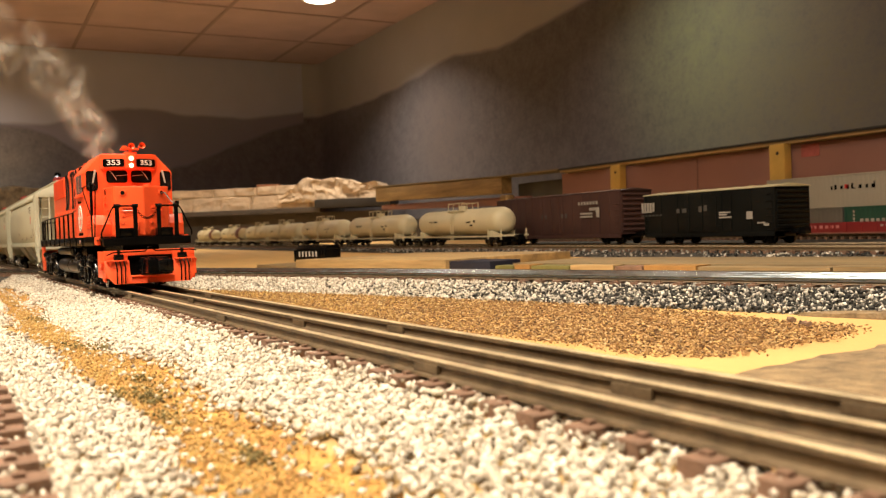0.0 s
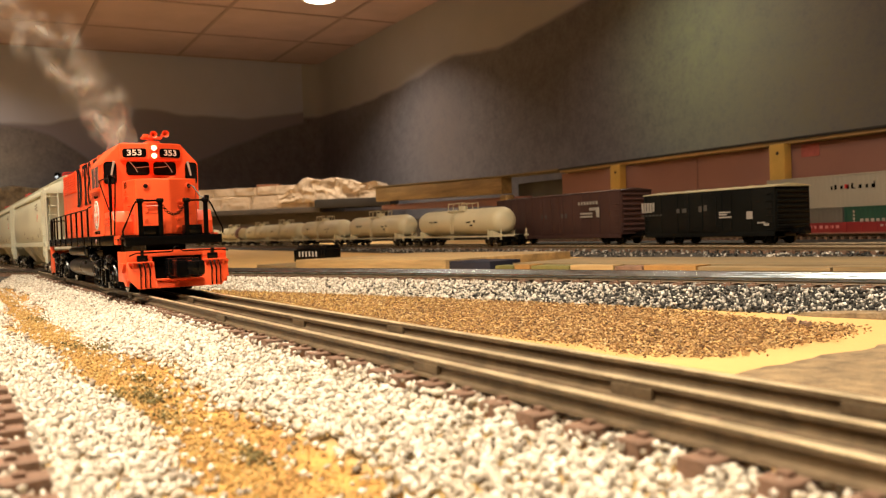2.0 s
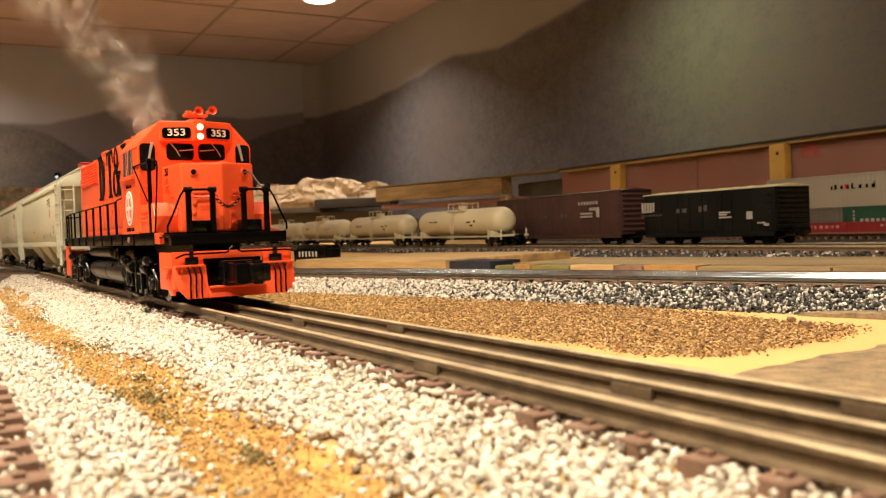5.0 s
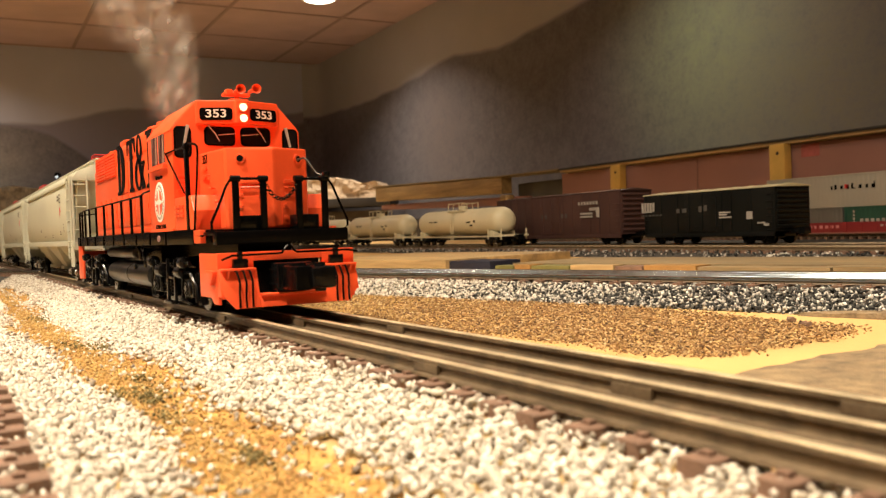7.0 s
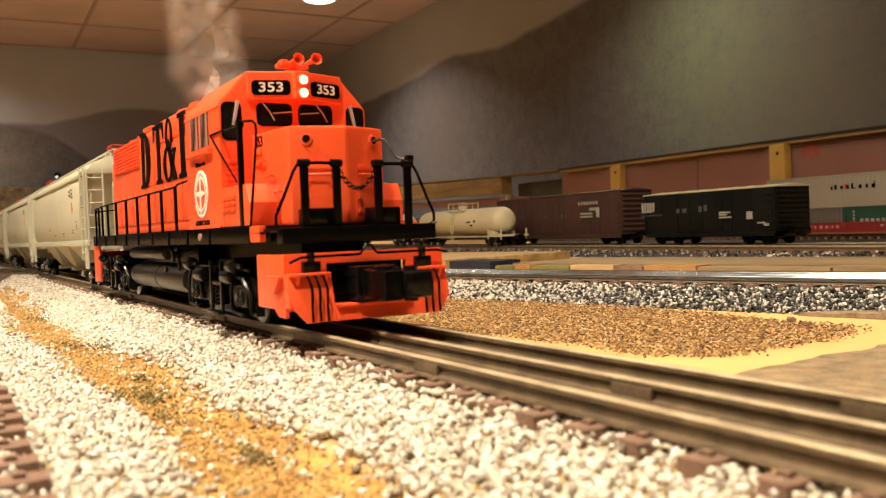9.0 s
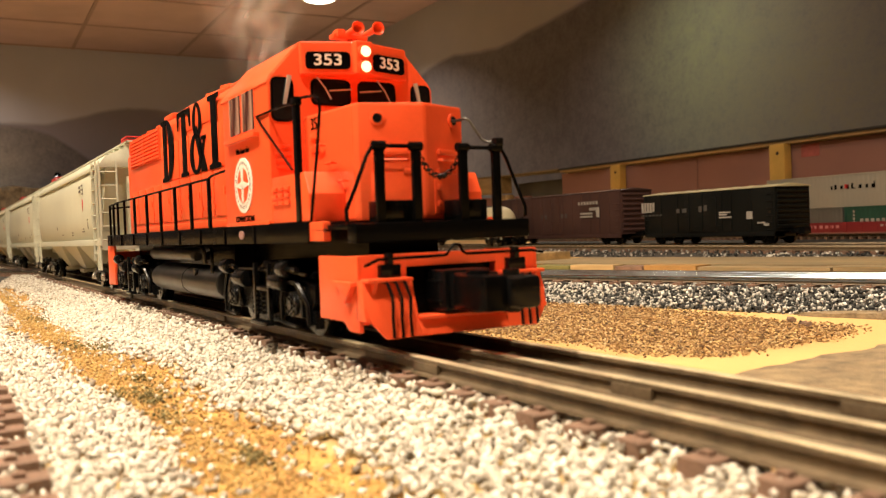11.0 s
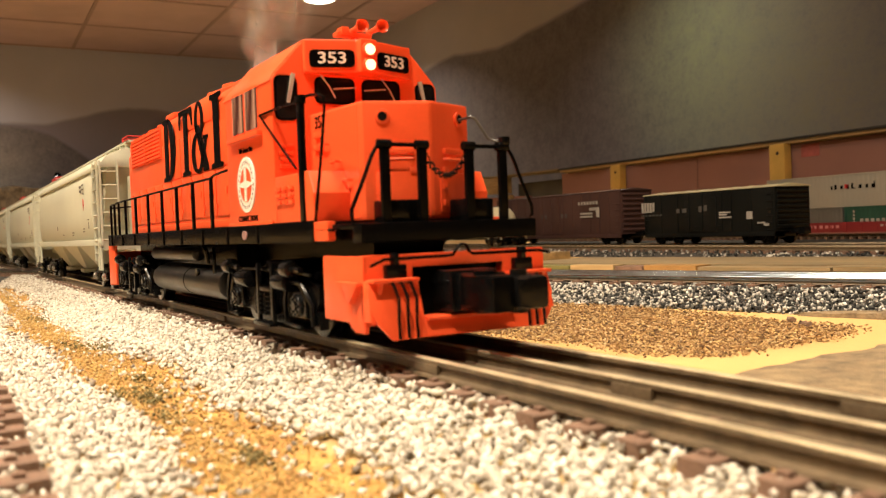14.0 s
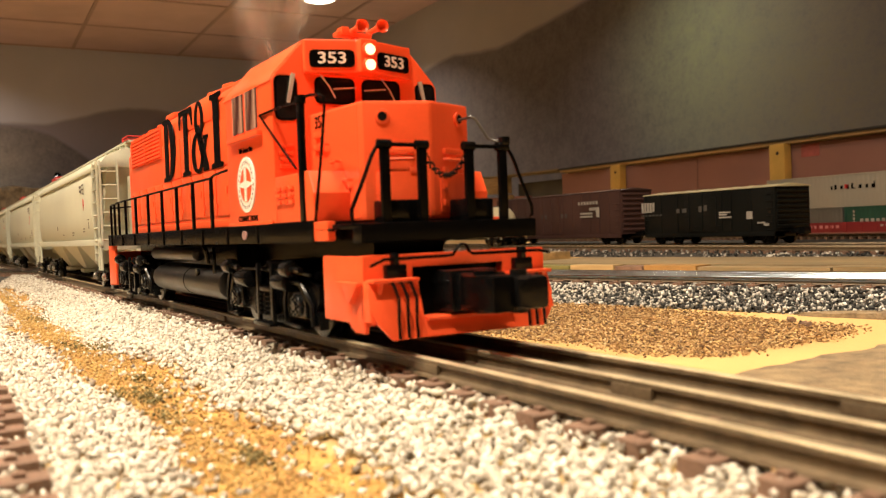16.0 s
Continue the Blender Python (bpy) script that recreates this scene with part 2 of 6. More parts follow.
def cyl(bm, p, q, r, seg=12, r2=None, bev=0.0):
    p, q = Vector(p), Vector(q)
    m = Matrix.Translation((p + q) / 2) @ (q - p).to_track_quat("Z", "Y").to_matrix().to_4x4()
    res = bmesh.ops.create_cone(bm, cap_ends=True, segments=seg, radius1=r, radius2=r if r2 is None else r2, depth=(q - p).length, matrix=m)
    if bev:
        edges = [e for e in {e for v in res["verts"] for e in v.link_edges} if e.calc_face_angle(0) > 0.9]
        bmesh.ops.bevel(bm, geom=edges, offset=bev, segments=2, affect="EDGES", profile=0.6)
    return bm


def tube(bm, pts, r, seg=6):
    """A bent rod through the points."""
    pts = [Vector(p) for p in pts]
    rings = []
    for k, p in enumerate(pts):
        d = (pts[min(k + 1, len(pts) - 1)] - pts[max(k - 1, 0)]).normalized()
        u = d.cross(Vector((0.31, 0.52, 0.79))).normalized()
        w = d.cross(u)
        rings.append([bm.verts.new(p + r * (math.cos(6.2832 * j / seg) * u + math.sin(6.2832 * j / seg) * w)) for j in range(seg)])
    for a, b in zip(rings, rings[1:]):
        for j in range(seg):
            bm.faces.new((a[j], a[(j + 1) % seg], b[(j + 1) % seg], b[j]))
    bm.faces.new(rings[0][::-1])
    bm.faces.new(rings[-1])
    return bm


def disc(bm, c, r, axis, t, seg=20):
    d = Vector({"x": (1, 0, 0), "y": (0, 1, 0), "z": (0, 0, 1)}[axis])
    return cyl(bm, Vector(c) - d * t / 2, Vector(c) + d * t / 2, r, seg)


def B():
    return bmesh.new()


def mesh_of(name, bm, material, smooth=None):
    bmesh.ops.scale(bm, vec=(MM, MM, MM), verts=bm.verts)
    bmesh.ops.recalc_face_normals(bm, faces=bm.faces)
    me = bpy.data.meshes.new(name)
    if smooth:
        for f in bm.faces:
            f.smooth = True
        for e in bm.edges:
            e.smooth = e.calc_face_angle(3.2) < smooth
    bm.to_mesh(me)
    bm.free()
    for mt in material if isinstance(material, (list, tuple)) else [material]:
        me.materials.append(mt)
    return me


def part(name, bm, material, parent, label="", smooth=0.7):
    """One mesh object under a thing or under a part."""
    ob = new(name, mesh_of(name, bm, material, smooth))
    ob.parent = parent
    if label:
        ob["label"] = label
    return ob


def share(name, mesh, parent, m=None):
    """Another object on a mesh that already exists."""
    ob = new(name, mesh)
    ob.parent = parent
    if m is not None:
        ob.matrix_basis = m
    return ob


def thing(name, m, label, category, group=""):
    ob = new(name)
    ob.empty_display_size = 0.01
    ob.matrix_basis = m
    return tagged(ob, label, category, group)


def solid(name, bm, material, m, label, category="", group="", kind="", smooth=0.7):
    ob = new(name, mesh_of(name, bm, material, smooth))
    ob.matrix_basis = m
    return tagged(ob, label, category, group, kind)


def at(x, y, z, rx=0, ry=0, rz=0):
    return pose(x * MM, y * MM, z * MM, rx, ry, rz)


def letters(name, text, height, material, parent, m, label="", bold=0.02):
    """Words in the built-in font, as a thin mesh; height of the capitals in millimetres."""
    cu = bpy.data.curves.new(name, "FONT")
    cu.body, cu.align_x, cu.align_y, cu.size, cu.extrude, cu.offset = text, "CENTER", "CENTER", height * MM * 1.38, 0.00012, height * MM * bold
    tmp = bpy.data.objects.new(name, cu)
    scene.collection.objects.link(tmp)
    me = bpy.data.meshes.new_from_object(tmp.evaluated_get(bpy.context.evaluated_depsgraph_get()))
    bpy.data.objects.remove(tmp)
    me.materials.clear()
    me.materials.append(material)
    ob = share(name, me, parent, m)
    if label:
        ob["label"] = label
    return ob


def stuff(name, V, F, material, label, category, smooth=False):
    """One joined mesh of very many small pieces (metres)."""
    me = bpy.data.meshes.new(name)
    n, k = len(F), F.shape[1]
    me.vertices.add(len(V))
    me.vertices.foreach_set("co", V.astype(np.float32).ravel())
    me.loops.add(n * k)
    me.loops.foreach_set("vertex_index", F.astype(np.int32).ravel())
    me.polygons.add(n)
    me.polygons.foreach_set("loop_start", np.arange(0, n * k, k, dtype=np.int32))
    me.update(calc_edges=True)
    me.materials.append(material)
    return tagged(new(name, me), label, category, kind="stuff")


ICO = None
OCT = np.array([(0.5, 0, 0), (-0.5, 0, 0), (0, 0.5, 0), (0, -0.5, 0), (0, 0, 0.5), (0, 0, -0.5)]), np.array([(0, 2, 4), (2, 1, 4), (1, 3, 4), (3, 0, 4), (2, 0, 5), (1, 2, 5), (3, 1, 5), (0, 3, 5)])


def scatter(P, size, rng, squash=0.75, fine=False):
    """Irregular small stones at the places P (metres), of the given sizes; sharp chips unless fine."""
    global ICO
    if ICO is None:
        bm = bmesh.new()
        bmesh.ops.create_icosphere(bm, subdivisions=1, radius=0.5)
        ICO = np.array([v.co[:] for v in bm.verts]), np.array([[v.index for v in f.verts] for f in bm.faces])
        bm.free()
    v, f = ICO if fine else OCT
    size = size if fine else size * 1.15
    n = len(P)
    q = rng.normal(size=(n, 4))
    q /= np.linalg.norm(q, axis=1)[:, None]
    w, x, y, z = q.T
    R = np.stack([1 - 2 * (y * y + z * z), 2 * (x * y - z * w), 2 * (x * z + y * w), 2 * (x * y + z * w), 1 - 2 * (x * x + z * z), 2 * (y * z - x * w),
                  2 * (x * z - y * w), 2 * (y * z + x * w), 1 - 2 * (x * x + y * y)], 1).reshape(n, 3, 3)
    stretch = rng.uniform(0.65, 1.3, (n, 1, 3)) * np.array([1, 1, squash])
    local = v[None] * rng.uniform(0.55, 1.3, (n, len(v), 1)) * stretch * size[:, None, None]
    V = np.einsum("nij,nkj->nki", R, local) + P[:, None, :]
    return V.reshape(-1, 3), (f[None] + (np.arange(n) * len(v))[:, None, None]).reshape(-1, 3)


# ---- room ----
CORNER = Vector((-817, 5850))
WALL_R = at(CORNER.x, CORNER.y, 0, 0, 0, -61.2)      # x runs along the right-hand wall from the far corner
WALL_L = at(CORNER.x, CORNER.y, 0, 0, 0, 208.8)      # x runs along the left-hand wall from the far corner


def room():
    solid("wall_east", box(B(), -150, 9000, 0, 150, -1150, CEIL), MURAL_RIGHT, WALL_R, "wall painted with a dim green and purple hillside, pools of lamp light painted in", "wall", kind="structure")
    solid("wall_north", box(B(), 0, 6500, -150, 0, -1150, CEIL), MURAL_LEFT, WALL_L, "wall painted with grey mountain ridges under a dull sky, a pool of light painted in", "wall", kind="structure")
    solid("wall_south", box(B(), 9000, 9150, -6500, 150, -1150, CEIL), PLAIN_WALL, WALL_R, "plain beige room wall", "wall", kind="structure")
    solid("wall_west", box(B(), 6500, 6650, -150, 9150, -1150, CEIL), PLAIN_WALL, WALL_L, "plain beige room wall", "wall", kind="structure")
    solid("floor", box(B(), -150, 9150, -6650, 150, -1250, -1150), CARPET, WALL_R, "dark carpeted room floor", "floor", kind="structure")
    arc = [(110 - 110 * math.sin(radians(a)), -110 + 110 * math.cos(radians(a))) for a in range(0, 91, 9)]
    solid("corner_cove", prism(B(), arc + [(-6, -110), (-6, 6), (110, 6)], "z", -1100, CEIL - 5), MURAL_RIGHT, WALL_R, "rounded painted corner between the two mural walls", "wall", kind="structure")
    bm = box(B(), -150, 9150, -6650, 150, CEIL + 6, CEIL + 80)
    for i in range(15):
        for j in range(11):
            x0, y0 = i * 610 - 580, -j * 610 + 292
            box(bm, max(x0 + 10, -140), x0 + 600, y0 - 600, min(y0 - 10, 140), CEIL - 1, CEIL + 8)
    solid("ceiling", bm, [TILE], WALL_R, "suspended ceiling of square beige tiles in a grid", "ceiling", kind="structure", smooth=None)
    bm = B()
    for i in range(15):
        box(bm, i * 610 + 30 - 9, i * 610 + 30 + 9, -6500, 0, CEIL - 4, CEIL + 5.5)
    for j in range(1, 12):
        box(bm, -140, 9000, -j * 610 + 292 - 9, -j * 610 + 292 + 9, CEIL - 3.4, CEIL + 5.5)
    solid("ceiling_grid", bm, GRID, WALL_R, "thin metal grid bars of the suspended ceiling", "ceiling grid", kind="structure", smooth=None)
    # first fixture is in view; the same one repeats at the added unseen spots
    for x, y, watts, beam in SEEN_AND_ADDED_LIGHTS:
        lamp = thing("ceiling_lamp", at(x, y, CEIL), "round recessed ceiling downlight, lit; those out of view are added", "ceiling lamp", "ceiling downlights")
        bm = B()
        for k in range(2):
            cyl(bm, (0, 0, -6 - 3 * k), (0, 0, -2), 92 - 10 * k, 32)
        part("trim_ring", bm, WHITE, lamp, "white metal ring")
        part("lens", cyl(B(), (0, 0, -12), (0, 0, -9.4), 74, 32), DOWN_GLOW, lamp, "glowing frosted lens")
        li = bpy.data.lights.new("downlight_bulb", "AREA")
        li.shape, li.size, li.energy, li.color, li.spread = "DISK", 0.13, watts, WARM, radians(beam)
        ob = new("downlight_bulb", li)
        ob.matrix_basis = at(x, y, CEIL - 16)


room()

# ---- the layout's table ----
GROUND_Z = -15


def table():
    bm = box(B(), 900, 8600, -4200, -2, GROUND_Z - 40, GROUND_Z)
    solid("ground", box(bm, -2, 900, -6400, -2, GROUND_Z - 40, GROUND_Z), PAINTED_GROUND, WALL_R, "layout table top of board painted sandy yellow", "table top", kind="structure")


table()


# ---- track ----
def rail_profile():
    return [(-2.3, -4.4), (2.3, -4.4), (2.1, -3.8), (0.55, -3.4), (0.55, -1.5), (1.25, -1.15), (1.25, -0.2), (1.0, 0), (-1.0, 0), (-1.25, -0.2), (-1.25, -1.15), (-0.55, -1.5), (-0.55, -3.4), (-2.1, -3.8)]


def tube_profile():
    """Old folded-steel rail: a round hollow head on a thin web."""
    head = [(1.6 * math.cos(radians(a)), -1.6 + 1.6 * math.sin(radians(a))) for a in range(-60, 241, 20)]
    return [(-2.3, -4.4), (2.3, -4.4), (2.1, -3.9), (0.5, -3.6)] + head + [(-0.5, -3.6), (-2.1, -3.9)]


def rail_along(pts, lat, tubular=False):
    """A rail along a line of (x, y, z) points, at a sideways offset; its running face is the second material."""
    bm = B()
    prof = tube_profile() if tubular else rail_profile()
    rings = []
    P = [Vector(p) for p in pts]
    for k, p in enumerate(P):
        d = (P[min(k + 1, len(P) - 1)] - P[max(k - 1, 0)]).normalized()
        side = Vector((-d.y, d.x, 0)).normalized()
        rings.append([bm.verts.new(p + side * (lat + a) + Vector((0, 0, b))) for a, b in prof])
    n = len(prof)
    for a, b in zip(rings, rings[1:]):
        for j in range(n):
            f = bm.faces.new((a[j], a[(j + 1) % n], b[(j + 1) % n], b[j]))
            f.material_index = 1 if (4 <= j <= 18 if tubular else 6 <= j <= 8) else 0
    bm.faces.new(rings[0][::-1])
    bm.faces.new(rings[-1])
    return bm


TIE_MESH = None
TIE_HALF = 24.5


def tie_mesh():
    global TIE_MESH
    if TIE_MESH is None:
        bm = B()
        prism(bm, [(-3.1, -8.2), (3.1, -8.2), (2.9, -4.7), (2.5, -4.4), (-2.5, -4.4), (-2.9, -4.7)], "y", -TIE_HALF, TIE_HALF)
        for s in (-17.2, 0, 17.2):
            for e in (-3.4, 3.4):
                box(bm, -1.1, 1.1, s + e - 0.8, s + e + 0.8, -4.6, -3.6)
        TIE_MESH = mesh_of("tie", bm, TIE)
    return TIE_MESH


def track(name, m, pts, label, top, step=14.2, rng_seed=1, group="railway tracks", wide=1.0, tubular=False):
    """Three rails on ties, along a line of points."""
    rng = random.Random(rng_seed)
    tr = thing(name, m, label, "railway track", group)
    for lat in (-17.15, 0, 17.15):
        part("rail", rail_along(pts, lat, tubular), [RAIL_SIDE, top], tr, smooth=0.6)
    P = [Vector(p) for p in pts]
    run, acc = [], 0.0
    for a, b in zip(P, P[1:]):
        run.append((acc, a, b))
        acc += (b - a).length
    s = step / 2
    while s < acc:
        base, a, b = [r for r in run if r[0] <= s][-1]
        d = (b - a).normalized()
        p = a + d * (s - base)
        share("tie", tie_mesh(), tr, at(p.x + rng.uniform(-0.4, 0.4), p.y + rng.uniform(-0.7, 0.7), p.z - rng.uniform(0, 0.3), 0, 0, math.degrees(math.atan2(d.y, d.x)) + rng.uniform(-1.5, 1.5)) @ Matrix.Diagonal((1, wide, 1, 1)))
        s += step
    return tr


def bed(name, m, pts, top, foot, z_top, z_foot, material, label):
    """The low bank of earth under a track."""
    bm = B()
    P = [Vector(p) for p in pts]
    rings = []
    for k, p in enumerate(P):
        d = (P[min(k + 1, len(P) - 1)] - P[max(k - 1, 0)]).normalized()
        side = Vector((-d.y, d.x, 0)).normalized()
        rings.append([bm.verts.new(p + side * a + Vector((0, 0, b))) for a, b in ((-foot, z_foot), (-top, z_top), (top, z_top), (foot, z_foot))])
    for a, b in zip(rings, rings[1:]):
        for j in range(3):
            bm.faces.new((a[j], a[j + 1], b[j + 1], b[j]))
        bm.faces.new((a[3], a[0], b[0], b[3]))
    bm.faces.new(rings[0])
    bm.faces.new(rings[-1][::-1])
    return solid(name, bm, material, m, label, "track bed", kind="structure")


MAIN_PTS = [(-3600, 0, 0), (-2400, 0, 0), (-1400, 0, 0), (-700, 0, 0), (0, 0, 0), (420, 0, 0)]
SIDE_PTS = [(-3600, -137, 0), (-1400, -137, 0), (0, -137, 0), (420, -137, 0)]
CURVE_PTS = [(-760, 1235, 2), (-560, 1100, 2), (-400, 984, 2), (-253, 867, 2), (-148, 778, 2), (-60, 700, 2), (10, 634, 2), (82, 565, 2), (165, 485, 2), (234, 420, 2), (345, 312, 2), (450, 205, 2)]
YARD = at(975, 0, 0, 0, 0, 116.47)     # x runs along the storage track, away from the viewer
YARD_PTS = [(400, 0, 0), (2200, 0, 0), (5200, 0, 0)]
FRONT_PTS = [(400, 88, 0), (2200, 88, 0), (5100, 88, 0)]
WELL_PTS = [(400, -405, 0), (2400, -405, 0)]
EARTH = mat("bed_earth", (0.48, 0.33, 0.14), 0.9, var=0.2, scale=60, bump=0.5)
EARTH_DARK = mat("bed_earth_grey", (0.05, 0.047, 0.042), 0.9, var=0.2, scale=60, bump=0.5)

main_track = track("main_track", TRACK, MAIN_PTS, "three-rail model track on brown ties in pale ballast", RAIL_TOP)
for lat, spots in ((-17.15, (-640, -318, -118, 62, 205)), (0, (-560, -236, -70, 118)), (17.15, (-600, -262, -20, 160))):
    for s0 in spots:
        for side in (-1, 1):
            part("rail_joiner", box(B(), s0 - 6, s0 + 6, lat + side * 1.1 - 0.45, lat + side * 1.1 + 0.45, -3.6, -1.2, 0.2), RAIL_SIDE, main_track, "brown rail joiner")
side_track = track("side_track", TRACK, SIDE_PTS, "three-rail model track beside the camera, brown ties", RAIL_TOP, rng_seed=2, wide=1.12)
curve_track = track("curved_track", Matrix(), CURVE_PTS, "curved three-rail track with polished shiny rails", RAIL_SHINY, rng_seed=3, tubular=True)
yard_track = track("yard_track", YARD, YARD_PTS, "storage track under the parked freight cars", RAIL_TOP, step=17, rng_seed=4)
front_track = track("yard_track", YARD, FRONT_PTS, "empty storage track in front of the parked cars", RAIL_TOP, step=17, rng_seed=5)
well_track = track("yard_track", YARD, WELL_PTS, "storage track under the container car", RAIL_TOP, step=17, rng_seed=6)
bed("bed_main", TRACK, MAIN_PTS, 25, 54, -8, -14.9, EARTH, "low bank of earth under the main track")
bed("bed_side", TRACK, SIDE_PTS, 29, 50, -8.1, -14.9, EARTH, "low bank of earth under the side track")
bed("bed_curve", Matrix(), CURVE_PTS, 25, 45, -8.0, -16.9, EARTH_DARK, "low bank of earth under the curved track")
bed("bed_front", YARD, FRONT_PTS, 26, 46, -8, -14.7, EARTH_DARK, "low bank of earth under the empty yard track")
bed("bed_yard", YARD, YARD_PTS, 26, 40, -8, -14.6, EARTH_DARK, "low bank of earth under the storage track")
bed("bed_well", YARD, WELL_PTS, 26, 46, -8, -14.7, EARTH_DARK, "low bank of earth under the container track")


# ---- loose ballast, mulch and grit ----
def bank_height(a, top, foot, z_top, z_foot):
    a = np.abs(a)
    return np.where(a < top, z_top, z_top + (z_foot - z_top) * np.clip((a - top) / (foot - top), 0, 1))


def place(m, x, y, z):
    P = np.stack([x, y, z, np.full(len(x), 1000.0)], 1) * MM
    return (P @ np.array(m).T)[:, :3]


def straight_ballast(name, m, s0, s1, lat0, lat1, centre, top, foot, per_mm2, size, seed, material, label, z_top=-7.9, z_foot=-14.9, keep=None):
    rng = np.random.default_rng(seed)
    n = int((s1 - s0) * (lat1 - lat0) * per_mm2)
    s, lat = rng.uniform(s0, s1, n), rng.uniform(lat0, lat1, n)
    edge = 7 * np.sin(s * 0.011 + seed) + 4 * np.sin(s * 0.037 + 1.3) + rng.normal(0, 4.0, n)
    a = np.abs(lat - centre)
    ok = a < foot - 4 + edge * np.where(a > foot - 14, 1, 0)
    on_tie = (a < 25.5)
    ok &= ~on_tie | (rng.random(n) < 0.6)
    s, lat, a = s[ok], lat[ok], a[ok]
    z = bank_height(lat - centre, top, foot, z_top, z_foot) + rng.uniform(0.0, 1.1, len(s)) * size * 0.6
    z = np.where(a < 25.5, -7.6 + rng.uniform(0, 2.2, len(s)), z)
    d = size * rng.uniform(0.6, 1.35, len(s)) * MM
    V, F = scatter(place(m, s, lat, z), d, rng, fine=size < 2.0)
    return stuff(name, V, F, material, label, "gravel")


straight_ballast("ballast_gravel", TRACK, -480, 260, -68, -16, 0, 25, 62, 0.88, 1.8, 11, BALLAST, "loose pale cream ballast stones along the main track", z_foot=-15.4)
straight_ballast("ballast_gravel", TRACK, -1500, -480, -68, -16, 0, 25, 62, 0.24, 2.5, 12, BALLAST, "loose pale cream ballast stones along the main track", z_foot=-15.4)
straight_ballast("ballast_gravel", TRACK, -1300, 300, -22, 60, 0, 25, 46, 0.11, 2.2, 13, BALLAST, "loose pale ballast stones between the rails and beyond")
straight_ballast("ballast_gravel", TRACK, -620, 120, -132, -78, -137, 29, 54, 0.70, 1.8, 14, BALLAST, "loose pale ballast stones along the side track")
straight_ballast("ballast_gravel", TRACK, -1600, -620, -150, -78, -137, 29, 54, 0.16, 2.8, 15, BALLAST, "loose pale ballast stones along the side track")
straight_ballast("ballast_gravel", YARD, 800, 2600, 40, 136, 88, 26, 46, 0.07, 3.4, 16, BALLAST_GREY, "loose mixed grey ballast along the empty yard track")


def curve_ballast():
    rng = np.random.default_rng(21)
    P = np.array(CURVE_PTS, float)[:, :2]
    seg = np.linalg.norm(np.diff(P, axis=0), axis=1)
    cum = np.concatenate([[0], np.cumsum(seg)])
    n = 70000
    s, lat = rng.uniform(300, cum[-1], n), rng.uniform(-50, 12, n)
    k = np.clip(np.searchsorted(cum, s) - 1, 0, len(seg) - 1)
    d = np.diff(P, axis=0)[k] / seg[k][:, None]
    c = P[k] + d * (s - cum[k])[:, None]
    xy = c + np.stack([-d[:, 1], d[:, 0]], 1) * lat[:, None]
    a = np.abs(lat)
    ok = (a < 47 + rng.normal(0, 2.5, n)) & ((a > 25.5) | (rng.random(n) < 0.5))
    xy, lat, a = xy[ok], lat[ok], a[ok]
    z = bank_height(lat, 27, 46, -5.6, -14.8) + rng.uniform(0, 2.0, len(lat))
    z = np.where(a < 25.5, -5.6 + rng.uniform(0, 1.6, len(lat)), z)
    light = (xy[:, 0] + rng.normal(0, 70, len(lat))) < 40
    for sel, material, label in ((light, BALLAST, "pale ballast stones along the curved track"), (~light, BALLAST_GREY, "mixed black, grey and white ballast stones along the curved track")):
        p = xy[sel]
        V, F = scatter(place(Matrix(), p[:, 0], p[:, 1], z[sel]), 2.05 * rng.uniform(0.6, 1.35, len(p)) * MM, rng)
        stuff("ballast_gravel", V, F, material, label, "gravel")


curve_ballast()


def inside(poly, x, y):
    hit = np.zeros(len(x), bool)
    for (x0, y0), (x1, y1) in zip(poly, poly[1:] + poly[:1]):
        cross = ((y0 > y) != (y1 > y)) & (x < (x1 - x0) * (y - y0) / (y1 - y0 + 1e-9) + x0)
        hit ^= cross
    return hit


MULCH_POLY = [(-262, 915), (-186, 706), (-130, 598), (-80, 514), (-41, 452), (-6, 401), (18, 376), (48, 336), (66, 304), (92, 289), (106, 296), (128, 311), (152, 327), (172, 352), (170, 362), (155, 381), (132, 428), (101, 472), (90, 505), (72, 552), (24, 604), (-46, 672), (-122, 792), (-210, 940)]


